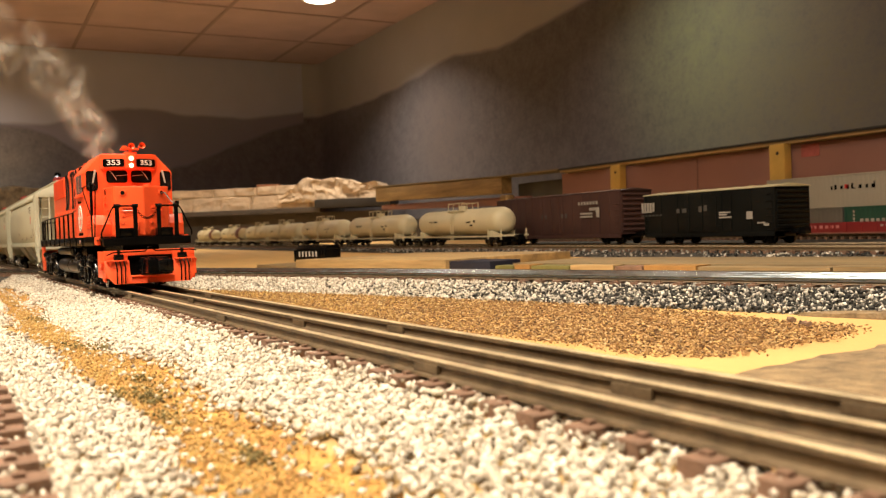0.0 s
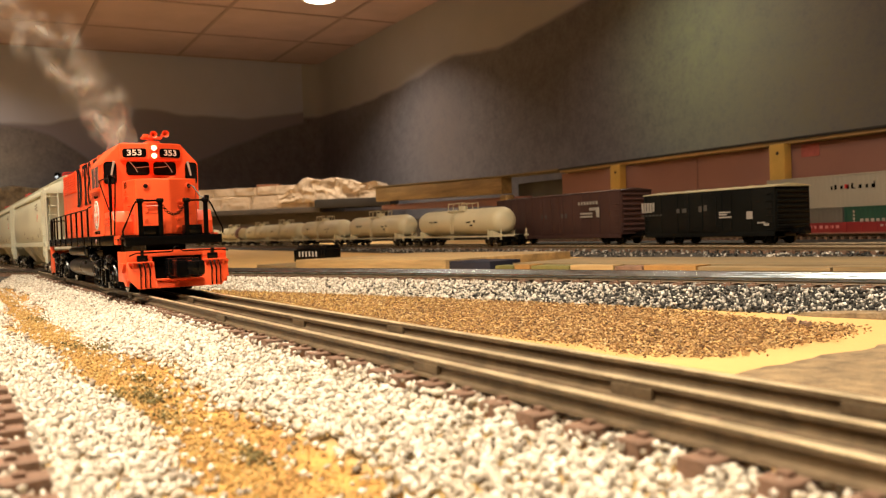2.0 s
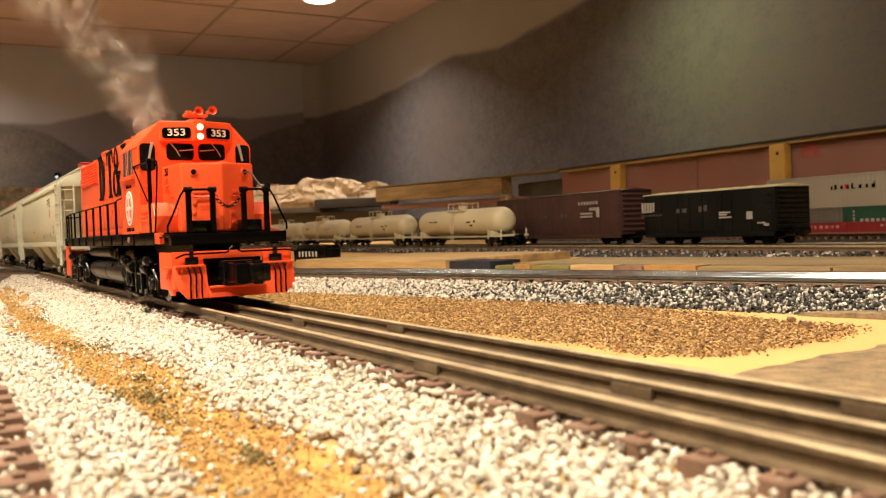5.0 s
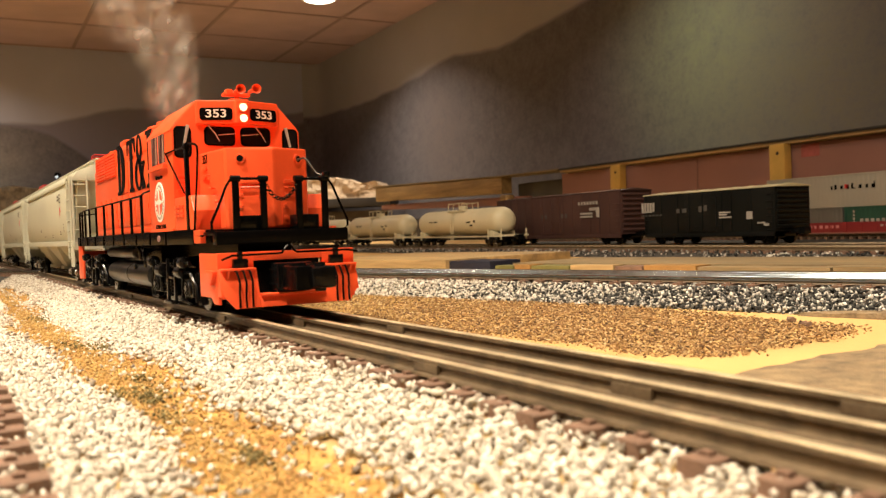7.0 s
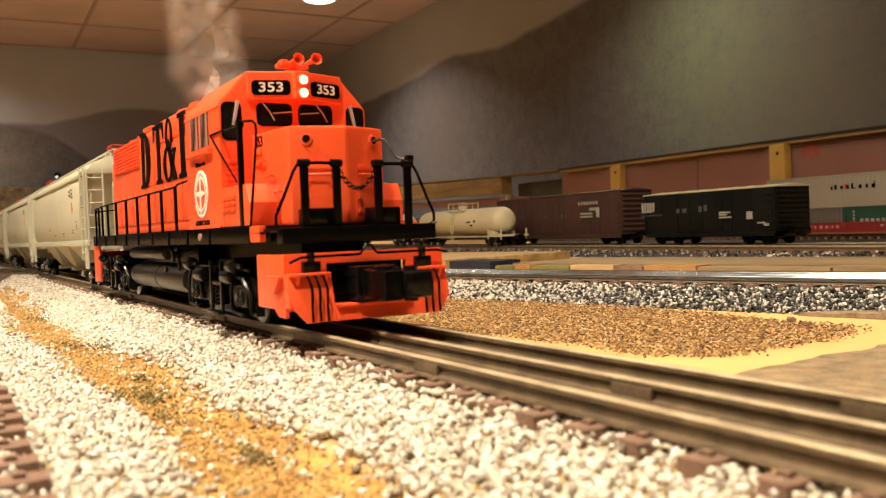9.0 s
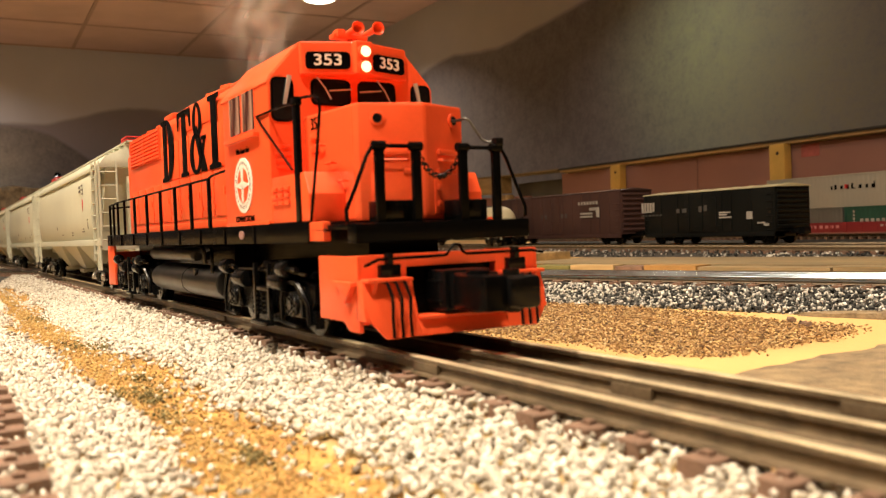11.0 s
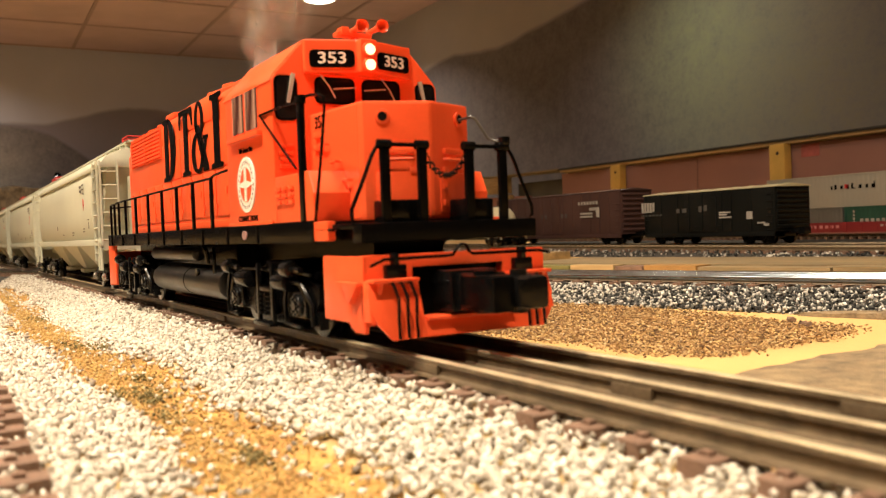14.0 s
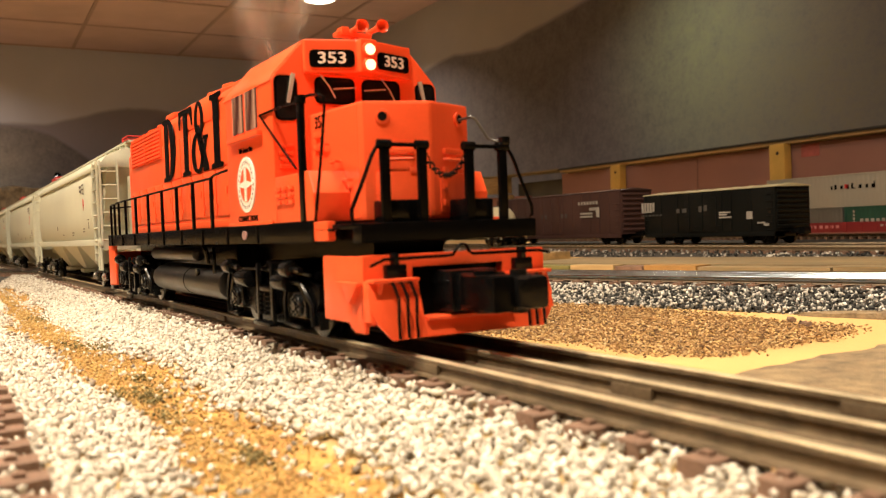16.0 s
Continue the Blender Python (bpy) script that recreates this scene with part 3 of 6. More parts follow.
def mulch():
    """Wood chips strewn between the tracks, thinning out towards the edges."""
    rng = np.random.default_rng(31)
    n = 130000
    x, y = rng.uniform(-260, 180, n), rng.uniform(270, 930, n)
    ok = inside(MULCH_POLY, x + rng.normal(0, 2.5, n), y + rng.normal(0, 3, n))
    ok &= rng.random(n) < np.clip((x + 150) / 170, 0.35, 1)
    x, y = x[ok], y[ok]
    cube = np.array([(a, b, c) for a in (-.5, .5) for b in (-.5, .5) for c in (-.5, .5)])
    faces = np.array([(0, 1, 3, 2), (4, 6, 7, 5), (0, 4, 5, 1), (2, 3, 7, 6), (0, 2, 6, 4), (1, 5, 7, 3)])
    n = len(x)
    dim = np.stack([rng.uniform(0.7, 2.0, n), rng.uniform(0.35, 0.7, n), rng.uniform(0.3, 0.55, n)], 1)
    ang, tilt = rng.uniform(0, 6.28, n), rng.normal(0, 0.3, n)
    v = cube[None] * dim[:, None, :] * rng.uniform(0.75, 1.15, (n, 8, 1))
    vz = v[..., 2] + np.sin(tilt)[:, None] * v[..., 0]
    vx = np.cos(ang)[:, None] * v[..., 0] - np.sin(ang)[:, None] * v[..., 1] + x[:, None]
    vy = np.sin(ang)[:, None] * v[..., 0] + np.cos(ang)[:, None] * v[..., 1] + y[:, None]
    V = np.stack([vx, vy, vz + GROUND_Z + rng.uniform(0.3, 1.5, (n, 1))], 2).reshape(-1, 3) * MM
    stuff("wood_chips", V, (faces[None] + (np.arange(n) * 8)[:, None, None]).reshape(-1, 4), MULCH, "brown wood chip mulch strewn between the tracks", "mulch")


mulch()


def ochre_patch():
    """Fine ochre grit that thins out into the wood chips between the tracks."""
    rng = np.random.default_rng(33)
    n = 60000
    x, y = rng.uniform(-260, 120, n), rng.uniform(330, 930, n)
    ok = inside(MULCH_POLY, x + rng.normal(0, 4, n), y + rng.normal(0, 4, n)) & (rng.random(n) < np.clip((60 - x) / 130, 0.06, 0.95))
    x, y = x[ok], y[ok]
    V, F = scatter(place(Matrix(), x, y, GROUND_Z + rng.uniform(0, 1.2, len(x))), rng.uniform(0.7, 1.7, len(x)) * MM, rng, 0.6)
    stuff("ground_grit", V, F, GRIT, "ochre grit mixed into the wood chips between the tracks", "grit")


ochre_patch()


def grit_strip():
    """Ochre grit between the two near tracks, with a few olive tufts."""
    rng = np.random.default_rng(41)
    n = 36000
    s, lat = np.where(rng.random(n) < 0.6, rng.uniform(-420, 130, n), rng.uniform(-1500, -420, n)), -73 + rng.normal(0, 10, n)
    ok = (lat > -94) & (lat < -52)
    s, lat = s[ok], lat[ok]
    V, F = scatter(place(TRACK, s, lat, GROUND_Z + rng.uniform(0, 0.7, len(s))), rng.uniform(0.45, 1.35, len(s)) * MM, rng, 0.5)
    stuff("ground_grit", V, F, GRIT, "ochre and rust coloured grit strewn on the ground", "grit")
    n = 900
    s, lat = rng.uniform(-900, 150, n), np.where(rng.random(n) < 0.5, -62 - np.abs(rng.normal(0, 6, n)), -88 + np.abs(rng.normal(0, 5, n)))
    V, F = scatter(place(TRACK, s, lat, GROUND_Z + rng.uniform(0.3, 0.9, n)), rng.uniform(1.1, 2.3, n) * MM, rng)
    stuff("stray_gravel", V, F, BALLAST, "stray pale ballast stones on the ochre ground", "gravel")
    strip = box(B(), -1600, 420, -96, -50, GROUND_Z - 1, GROUND_Z + 0.25)
    solid("ochre_strip", strip, mat("ochre_earth", (0.44, 0.265, 0.075), 0.9, var=0.3, scale=90, bump=0.8, fine=600, dark=(0.27, 0.12, 0.03)), TRACK, "strip of ochre painted earth between the tracks", "ground", kind="structure")
    for s0, l0, r, n in ((-12, -71, 7, 240), (-20, -80, 5, 110), (-150, -62, 9, 200), (-165, -72, 6, 90), (75, -68, 4, 130), (-330, -70, 12, 140), (-45, -66, 6, 80), (20, -74, 8, 90)):
        s, lat = s0 + rng.normal(0, r, n), l0 + rng.normal(0, r * 0.35, n)
        V, F = scatter(place(TRACK, s, lat, GROUND_Z + np.abs(rng.normal(0.8, 1.0, n))), rng.uniform(0.5, 1.3, n) * MM, rng, 0.8)
        stuff("moss_tuft", V, F, TUFT, "dark olive tuft of scenic moss on the ochre ground", "moss")


grit_strip()


# ---- rolling stock: axle sets and trucks ----
AXLES = []     # (object, rest pose) of every wheelset of the moving train


def wheelset(parent, x, z, r, moving):
    bm = B()
    cyl(bm, (0, -20, 0), (0, 20, 0), 2.2, 10)
    for s in (-1, 1):
        cyl(bm, (0, s * 14.2, 0), (0, s * 15.4, 0), r + 1.3, 28)
        cyl(bm, (0, s * 15.4, 0), (0, s * 20, 0), r, 28, bev=0.4)
        cyl(bm, (0, s * 20, 0), (0, s * 20.6, 0), r * 0.45, 12)
        for k in range(4):
            a = k * 1.5708
            cyl(bm, (r * 0.65 * math.cos(a), s * 19.6, r * 0.65 * math.sin(a)), (r * 0.65 * math.cos(a), s * 20.4, r * 0.65 * math.sin(a)), 0.9, 6)
    ws = part("wheelset", bm, DARK_METAL, parent, "dark metal wheels on an axle")
    ws.matrix_basis = at(x, 0, z)
    if moving:
        AXLES.append((ws, x, z, r))
    return ws


def loco_truck(parent, xc):
    """A two-axle powered truck with cast side frames, springs and brake cylinders."""
    bm = box(B(), -34, 34, -12, 12, 8, 22, 1)
    box(bm, -9, 9, -24, 24, 12, 24, 1)
    tr = part("truck", bm, BLACK, parent, "black cast locomotive truck")
    tr.matrix_basis = at(xc, 0, 0)
    for s in (-1, 1):
        y = s * 24.2
        bm = prism(B(), [(-44, 12), (-44, 17), (-32, 19), (-22, 15.5), (22, 15.5), (32, 19), (44, 17), (44, 12), (38, 6), (20, 6.5), (12, 3.4), (-12, 3.4), (-20, 6.5), (-38, 6)], "y", y - 1.6, y + 1.6, 0.5)
        box(bm, -8, 8, y - 2.6 + s * 1.6, y + 2.6 + s * 1.6, 6, 14, 0.8)
        for k in (-4.4, 0, 4.4):
            for j in range(5):
                cyl(bm, (k, y + s * 3.4, 6 + j * 1.6), (k, y + s * 3.4, 6.9 + j * 1.6), 2.0, 10)
        part("side_frame", bm, BLACK, tr)
        for w in (-31, 31):
            bm = box(B(), w - 5.5, w + 5.5, y - 1.8 + s * 1.5, y + 1.8 + s * 1.5, 6.5, 15, 0.8)
            cyl(bm, (w, y + s * 2.6, 10.5), (w, y + s * 4.6, 10.5), 3.6, 14, bev=0.5)
            cyl(bm, (w, y + s * 4.6, 10.5), (w, y + s * 5.2, 10.5), 1.6, 8)
            part("journal_box", bm, DARK_METAL, tr)
            sgn = 1 if w > 0 else -1
            bm = cyl(B(), (w - sgn * 17, y + s * 3.4, 17.5), (w - sgn * 6, y + s * 3.4, 17.5), 3.2, 14, bev=0.7)
            cyl(bm, (w - sgn * 6, y + s * 3.4, 17.5), (w + sgn * 3, y + s * 3.4, 17.2), 0.8, 6)
            tube(bm, [(w + sgn * 3, y + s * 3.4, 17), (w + sgn * 9, y + s * 2.4, 11), (w + sgn * 9.5, y + s * 2.4, 4.5)], 0.9)
            box(bm, w + sgn * 9 - 1.2, w + sgn * 9 + 3.2 * sgn if sgn > 0 else w - 9 + 1.2, y - 1.5, y + 1.5, 3.5, 9)
            part("brake_cylinder", bm, BLACK_SOFT, tr)
        bm = tube(B(), [(-40, y + s * 2.6, 20), (-20, y + s * 3.2, 21), (20, y + s * 3.2, 21), (40, y + s * 2.6, 20)], 0.6)
        part("sand_pipe", bm, DARK_METAL, tr)
    for s in (-1, 1):
        y = s * 29
        bm = B()
        for x in (-1.6, 12.4):
            box(bm, x - 0.9, x + 0.9, y - 0.7, y + 0.7, 3, 23.4, 0.2)
        box(bm, -2.6, 13.4, y - 2.2, y + 0.9, 2.6, 4, 0.3)
        box(bm, -1.4, 12.2, y - 0.5, y + 0.3, 14, 15.4, 0.2)
        part("step_hanger", bm, BLACK_SOFT, tr, "black hanging step frame")
        for w in (-31, 31):
            bm = B()
            for k in range(8):
                a = k * 0.7854
                cyl(bm, (w + 2.7 * math.cos(a), s * 28.4, 10.5 + 2.7 * math.sin(a)), (w + 2.7 * math.cos(a), s * 29.3, 10.5 + 2.7 * math.sin(a)), 0.45, 6)
            part("cap_bolts", bm, DARK_METAL, tr, "ring of small bolts on the bearing cap")
            cb = cyl(B(), (w - 9, s * 28.0, 21.6), (w - 3, s * 28.0, 21.6), 2.9, 14, bev=0.6)
            cyl(cb, (w - 3, s * 28.0, 21.6), (w + 4, s * 28.0, 21.6), 1.0, 8)
            part("air_cylinder", cb, DARK_METAL, tr, "glossy black air cylinder")
            part("brake_rod", tube(B(), [(w - 8, s * 27.6, 20), (w - 11, s * 27.8, 12), (w - 10, s * 27.8, 4.4), (w + 2, s * 27.6, 3.6)], 0.7), DARK_METAL, tr)
    for w in (-31, 31):
        wheelset(tr, w, 10.4, 10.4, True)
    return tr


def car_truck(parent, xc, moving, wheel_mat=None):
    bm = box(B(), -6, 6, -20, 20, 7, 14, 0.8)
    tr = part("truck", bm, BLACK_SOFT, parent, "black freight car truck")
    tr.matrix_basis = at(xc, 0, 0)
    for s in (-1, 1):
        y = s * 22.8
        bm = prism(B(), [(-24, 7), (-24, 11.5), (-12, 14.5), (12, 14.5), (24, 11.5), (24, 7), (18, 7), (10, 4.2), (-10, 4.2), (-18, 7)], "y", y - 1.3, y + 1.3, 0.4)
        for k in (-3, 0, 3):
            cyl(bm, (k, y + s * 1.5, 5), (k, y + s * 1.5, 11), 1.3, 8)
        part("side_frame", bm, BLACK_SOFT, tr)
        for w in (-18.5, 18.5):
            bm = box(B(), w - 3.4, w + 3.4, y - 1.4 + s * 1.2, y + 1.4 + s * 1.2, 6, 11, 0.6)
            cyl(bm, (w, y + s * 2, 8.6), (w, y + s * 3.4, 8.6), 2.2, 10, bev=0.3)
            part("journal_box", bm, STEEL if wheel_mat else DARK_METAL, tr, "bright blue-grey bearing cap" if wheel_mat else "")
    for w in (-18.5, 18.5):
        wheelset(tr, w, 8.4, 8.4, moving)
    return tr


def coupler(parent, x, d, big=1.0):
    bm = box(B(), min(x, x + d * 12), max(x, x + d * 12), -3.4 * big, 3.4 * big, 12.6, 18.6, 0.5)
    x1 = x + d * 12
    box(bm, min(x1, x1 + d * 10), max(x1, x1 + d * 10), -7 * big, 3.5 * big, 11.2, 20, 1.0)
    box(bm, min(x1 + d * 3, x1 + d * 12), max(x1 + d * 3, x1 + d * 12), 2.5 * big, 7.5 * big, 11.6, 19.6, 1.2)
    return part("coupler", bm, BLACK_SOFT, parent, "black knuckle coupler")


# ---- the locomotive (x forward from the headlight, z above the rails) ----
def hose(parent, x, y, drop, mt=None):
    return part("air_hose", tube(B(), [(x - 3, y, 19.5), (x + 2.4, y, 19), (x + 4.6, y + 0.4, 15), (x + 4.6, y + 0.2, 10), (x + 5.4, y, 19.5 - drop)], 0.42, 7), mt or BLACK_SOFT, parent, "black rubber hose")


def face_pose(x, y, z, turn):
    """A flat piece standing upright: its face looks forward, turned about the vertical."""
    return at(x, y, z) @ pose(0, 0, 0, 0, 0, turn) @ pose(0, 0, 0, 90, 0, 90)


def window(parent, m, w, h, glass=None, label="dark glossy window pane", r=1.6, surround=None):
    """A pane in a rounded black rubber frame (drawn in its own plane)."""
    def rounded(w, h, r):
        out = []
        for cx, cy, a0 in ((w / 2 - r, h / 2 - r, 0), (-w / 2 + r, h / 2 - r, 90), (-w / 2 + r, -h / 2 + r, 180), (w / 2 - r, -h / 2 + r, 270)):
            for k in range(4):
                a = radians(a0 + k * 30)
                out.append((cx + r * math.cos(a), cy + r * math.sin(a)))
        return out
    fr = part("window", prism(B(), rounded(w + 1.4, h + 1.4, r + 0.5), "z", -1.5, 0.25), surround or BLACK, parent, "orange moulded window frame" if surround else "rounded black window frame")
    fr.matrix_basis = m
    part("pane", prism(B(), rounded(w, h, r), "z", 0, 0.38), glass or GLASS_DARK, fr, label)
    return fr


def wiper(parent, pts, mt=None):
    return part("wiper", tube(B(), pts, 0.28, 5), mt or SILVER, parent, "silver windscreen wiper")


STENCIL_RED = mat("dark_red_print", (0.10, 0.02, 0.012), 0.6)
PLATE = mat("worn_plate", (0.34, 0.19, 0.18), 0.5)


def locomotive():
    lo = thing("locomotive", TRACK, "bright orange-red model diesel locomotive with black frame on the main track", "locomotive")
    # frame and walkways
    bm = box(B(), -312, 22, -29.6, 29.6, 34.2, 36, 0.4)
    for s in (-1, 1):
        box(bm, -312, 21, s * 30 - 0.9, s * 30 + 0.9, 29.9, 36.4, 0.35)
        for k in range(9):
            box(bm, -300 + k * 34, -298.4 + k * 34, s * 30.9 - 0.5, s * 30.9 + 0.5, 30, 36)
    box(bm, -312, 22, -12, 12, 22, 35)
    part("frame", bm, BLACK, lo, "black steel frame and walkway")
    for s in (-1, 1):
        bm = disc(B(), (0, s * 31, 0), 1.5, "y", 0.6)
        for v in bm.verts:
            v.co = Vector((v.co.x * 1.7 - 40.6, v.co.y, v.co.z + 33))
        part("builder_plate", bm, PLATE, lo, "small oval pink-grey maker's plate")
    # long hood
    prof = [(-17.6, 36), (-17.6, 91), (-15.6, 94.6), (-11, 96.4), (11, 96.4), (15.6, 94.6), (17.6, 91), (17.6, 36)]
    part("hood", prism(B(), prof, "x", -302, -57, 0.5), ORANGE, lo, "orange long hood with low roof")
    part("rear_hood_end", prism(B(), [(-17.4, 36), (-17.4, 84), (-13, 92), (13, 92), (17.4, 84), (17.4, 36)], "x", -308, -302, 0.6), ORANGE, lo)
    part("dynamic_brake_blister", prism(B(), [(-18.1, 84), (-18.1, 91.8), (-16.2, 96.2), (-10, 98.6), (10, 98.6), (16.2, 96.2), (18.1, 91.8), (18.1, 84)], "x", -168, -112, 0.8), ORANGE, lo, "orange raised roof housing")
    bm = box(B(), -222, -203, -14, 14, 96, 99, 0.7)
    part("roof_hatch", bm, ORANGE, lo)
    for x, hw in ((-190, 13), (-100, 12), (-76, 13)):
        part("roof_hatch", box(B(), x - 9, x + 9, -hw, hw, 96, 98, 0.6), ORANGE, lo)
    for x in (-283, -258, -234, -152, -128):
        z = 98.4 if -170 < x < -110 else 96.2
        bm = cyl(B(), (x, 0, z), (x, 0, z + 2.6), 10.2, 28, bev=0.5)
        for k in range(6):
            a = k * 1.047
            tube(bm, [(x, 0, z + 2.8), (x + 9 * math.cos(a), 9 * math.sin(a), z + 2.8)], 0.4, 5)
        part("fan", bm, ORANGE, lo, "orange round roof fan")
    for y in (-6, 6):
        part("exhaust_stack", cyl(B(), (-92, y, 96), (-92, y, 100), 3.4, 16, bev=0.4), BLACK_SOFT, lo, "sooty black exhaust stack")
    for s in (-1, 1):
        # radiator grille
        bm = box(B(), -293, -215, s * 17.6 - 0.5, s * 17.6 + 0.5, 76, 93, 0.2)
        for k in range(8):
            box(bm, -292, -216, s * 18.4 - 0.55, s * 18.4 + 0.55, 77 + k * 2.0, 78.0 + k * 2.0)
        for k in range(17):
            box(bm, -292.6 + k * 4.75, -291.6 + k * 4.75, s * 18.2 - 0.5, s * 18.2 + 0.5, 76, 93)
        box(bm, -255, -252.4, s * 18.5 - 0.6, s * 18.5 + 0.6, 76, 93)
        part("radiator_grille", bm, ORANGE, lo, "orange slatted radiator grille")
        # hood doors, low and high rows
        xs = [-296 + k * 19.8 for k in range(12)]
        for k, x in enumerate(xs):
            bm = box(B(), x + 0.7, x + 18.9, s * 17.8 - 0.4, s * 17.8 + 0.4, 42, 62, 0.25)
            box(bm, x + 15.5, x + 17.2, s * 18.4 - 0.4, s * 18.4 + 0.4, 51, 54, 0.2)
            for z in (45, 58):
                box(bm, x + 1.2, x + 2.4, s * 18.3 - 0.4, s * 18.3 + 0.4, z, z + 2)
            part("hood_door", bm, ORANGE, lo)
            if x > -224:
                bm = box(B(), x + 0.7, x + 18.9, s * 17.75 - 0.3, s * 17.75 + 0.3, 63.2, 82, 0.2)
                part("hood_door", bm, ORANGE, lo)
        part("hood_step", box(B(), -300, -60, s * 18 - 0.5, s * 18 + 0.5, 37, 40, 0.3), ORANGE, lo)
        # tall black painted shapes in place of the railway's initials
        yb = s * 18.45
        def mark(pts, label="tall black painted shape on the hood side"):
            part("side_marking", prism(B(), pts, "y", yb - 0.15, yb + 0.15), BLACK, lo, label)
        def band(cx, cz, rx, rz, tx, tz, a0, a1):
            """A bent stroke: part of a flat ring, thicker at its sides than at its top."""
            out = [(cx + rx * math.cos(radians(a0 + (a1 - a0) * k / 12)), cz + rz * math.sin(radians(a0 + (a1 - a0) * k / 12))) for k in range(13)]
            inn = [(cx + (rx - tx) * math.cos(radians(a0 + (a1 - a0) * k / 12)), cz + (rz - tz) * math.sin(radians(a0 + (a1 - a0) * k / 12))) for k in range(12, -1, -1)]
            mark(out + inn, "bent black painted stroke on the hood side")
        mark([(-211, 62.6), (-198, 62.6), (-198, 64.4), (-200.4, 65), (-200.4, 91.8), (-198, 92.4), (-198, 94.2), (-211, 94.2), (-211, 92.4), (-207.4, 91.8), (-207.4, 65), (-211, 64.4)])
        band(-199.6, 78.4, 14.2, 15.8, 9.8, 2.4, -90, 90)
        mark([(-176.4, 85.6), (-175, 85.6), (-173.2, 91.4), (-168, 92), (-168, 65), (-171.4, 64.4), (-171.4, 62.6), (-158, 62.6), (-158, 64.4), (-161, 65), (-161, 92), (-155.4, 91.4), (-153.4, 85.6), (-152, 85.6), (-152, 94.4), (-176.4, 94.4)])
        for a0 in (0, 180):
            band(-140.4, 86.6, 7.4, 8.2, 4.0, 1.8, a0, a0 + 180)
            band(-143.4, 71.6, 10.6, 9.4, 5.4, 1.9, a0, a0 + 180)
        mark([(-146.6, 84.0), (-140.6, 84.0), (-126.6, 64.6), (-126.6, 62.6), (-134.4, 62.6)], "slanting black painted stroke on the hood side")
        mark([(-134.0, 78.6), (-126.4, 78.6), (-126.4, 77), (-128.6, 76.6), (-133.6, 66.8), (-136, 68.8), (-131.4, 76.6), (-134.0, 77)])
        mark([(-121.6, 62.4), (-105, 62.4), (-105, 64.4), (-109.2, 65), (-109.2, 91.8), (-105, 92.4), (-105, 94.4), (-121.6, 94.4), (-121.6, 92.4), (-117.2, 91.8), (-117.2, 65), (-121.6, 64.4)])
    # cab
    prof = [(-30.3, 36), (-30.3, 82), (-29.2, 84), (-19.6, 94.6), (-17.5, 95.6), (17.5, 95.6), (19.6, 94.6), (29.2, 84), (30.3, 82), (30.3, 36)]
    cab = part("cab", prism(B(), prof, "x", -60, -10, 0.5), ORANGE, lo, "orange driver's cab with sloping roof edges", smooth=0.3)
    part("roof_edge", prism(B(), [(-30.7, 81.9), (-29.5, 84.2), (-19.7, 95.0), (-17.5, 96.0), (17.5, 96.0), (19.7, 95.0), (29.5, 84.2), (30.7, 81.9), (30, 81.6), (18, 94.4), (-18, 94.4), (-30, 81.6)], "x", -61.5, -10.6, 0.15), ORANGE, cab)
    plan = [(-14, -19.4), (-8.2, -19.4), (-2.8, -3.4), (-0.6, -3.0), (-0.6, 3.0), (-2.8, 3.4), (-8.2, 19.4), (-14, 19.4)]
    part("number_board_box", prism(B(), plan, "z", 84.6, 95.4, 0.6), ORANGE, cab, "orange box over the windscreen", smooth=0.2)
    turn = math.degrees(math.atan2(5.4, 16.0))
    for s in (-1, 1):
        m = face_pose(-5.3, s * 11.1, 89.0, s * turn)
        def plate(w, h, r):
            out = []
            for cx, cy, a0 in ((w / 2 - r, h / 2 - r, 0), (-w / 2 + r, h / 2 - r, 90), (-w / 2 + r, -h / 2 + r, 180), (w / 2 - r, -h / 2 + r, 270)):
                out += [(cx + r * math.cos(radians(a0 + 30 * k)), cy + r * math.sin(radians(a0 + 30 * k))) for k in range(4)]
            return out
        nb = part("number_board", prism(B(), plate(14.6, 5.6, 1.4), "z", -1, 0.5), BLACK, cab, "rounded black number board")
        nb.matrix_basis = m
        letters("number", "353", 3.7, WHITE, nb, at(0, 0, 0.62) @ Matrix.Diagonal((1.28, 1, 1, 1)), "white numerals 353", 0.022)
        # windscreens and corner windows
        window(cab, face_pose(-9.9, s * 8.5, 79.4, 0), 13.0, 7.4)
        window(cab, face_pose(-9.9, s * 25.6, 76.4, 0), 6.4, 13.0)
        wiper(cab, [(-8.2, s * 11 - 3, 84), (-8.4, s * 11, 80.5), (-8.6, s * 11 + 2, 77)])
        wiper(cab, [(-8.4, s * 5.5 + 4, 80.6), (-8.4, s * 5.5 - 4, 79.8)])
        bm = prism(B(), [(-0.5, 0), (0.5, 0), (0.7, 9.5), (-0.7, 9.5)], "y", -0.35, 0.35)
        w = part("wind_deflector", bm, SILVER, cab, "silver wiper blade on the corner window")
        w.matrix_basis = at(-8.9, s * 25.2, 74.8, 0, 0, 90) @ pose(0, 0, 0, 0, -12 * s, 0)
        # side windows, their reflections painted as pale streaks
        for k, x in enumerate((-44.8, -30.4)):
            window(cab, at(x, s * 30.2, 75.3) @ pose(0, 0, 0, 90, 0, 0) @ (Matrix() if s < 0 else pose(0, 0, 0, 180, 0, 0)), 12.6, 13.6, SIDE_GLASS, "window pane with streaky reflections painted on", 0.8, ORANGE)
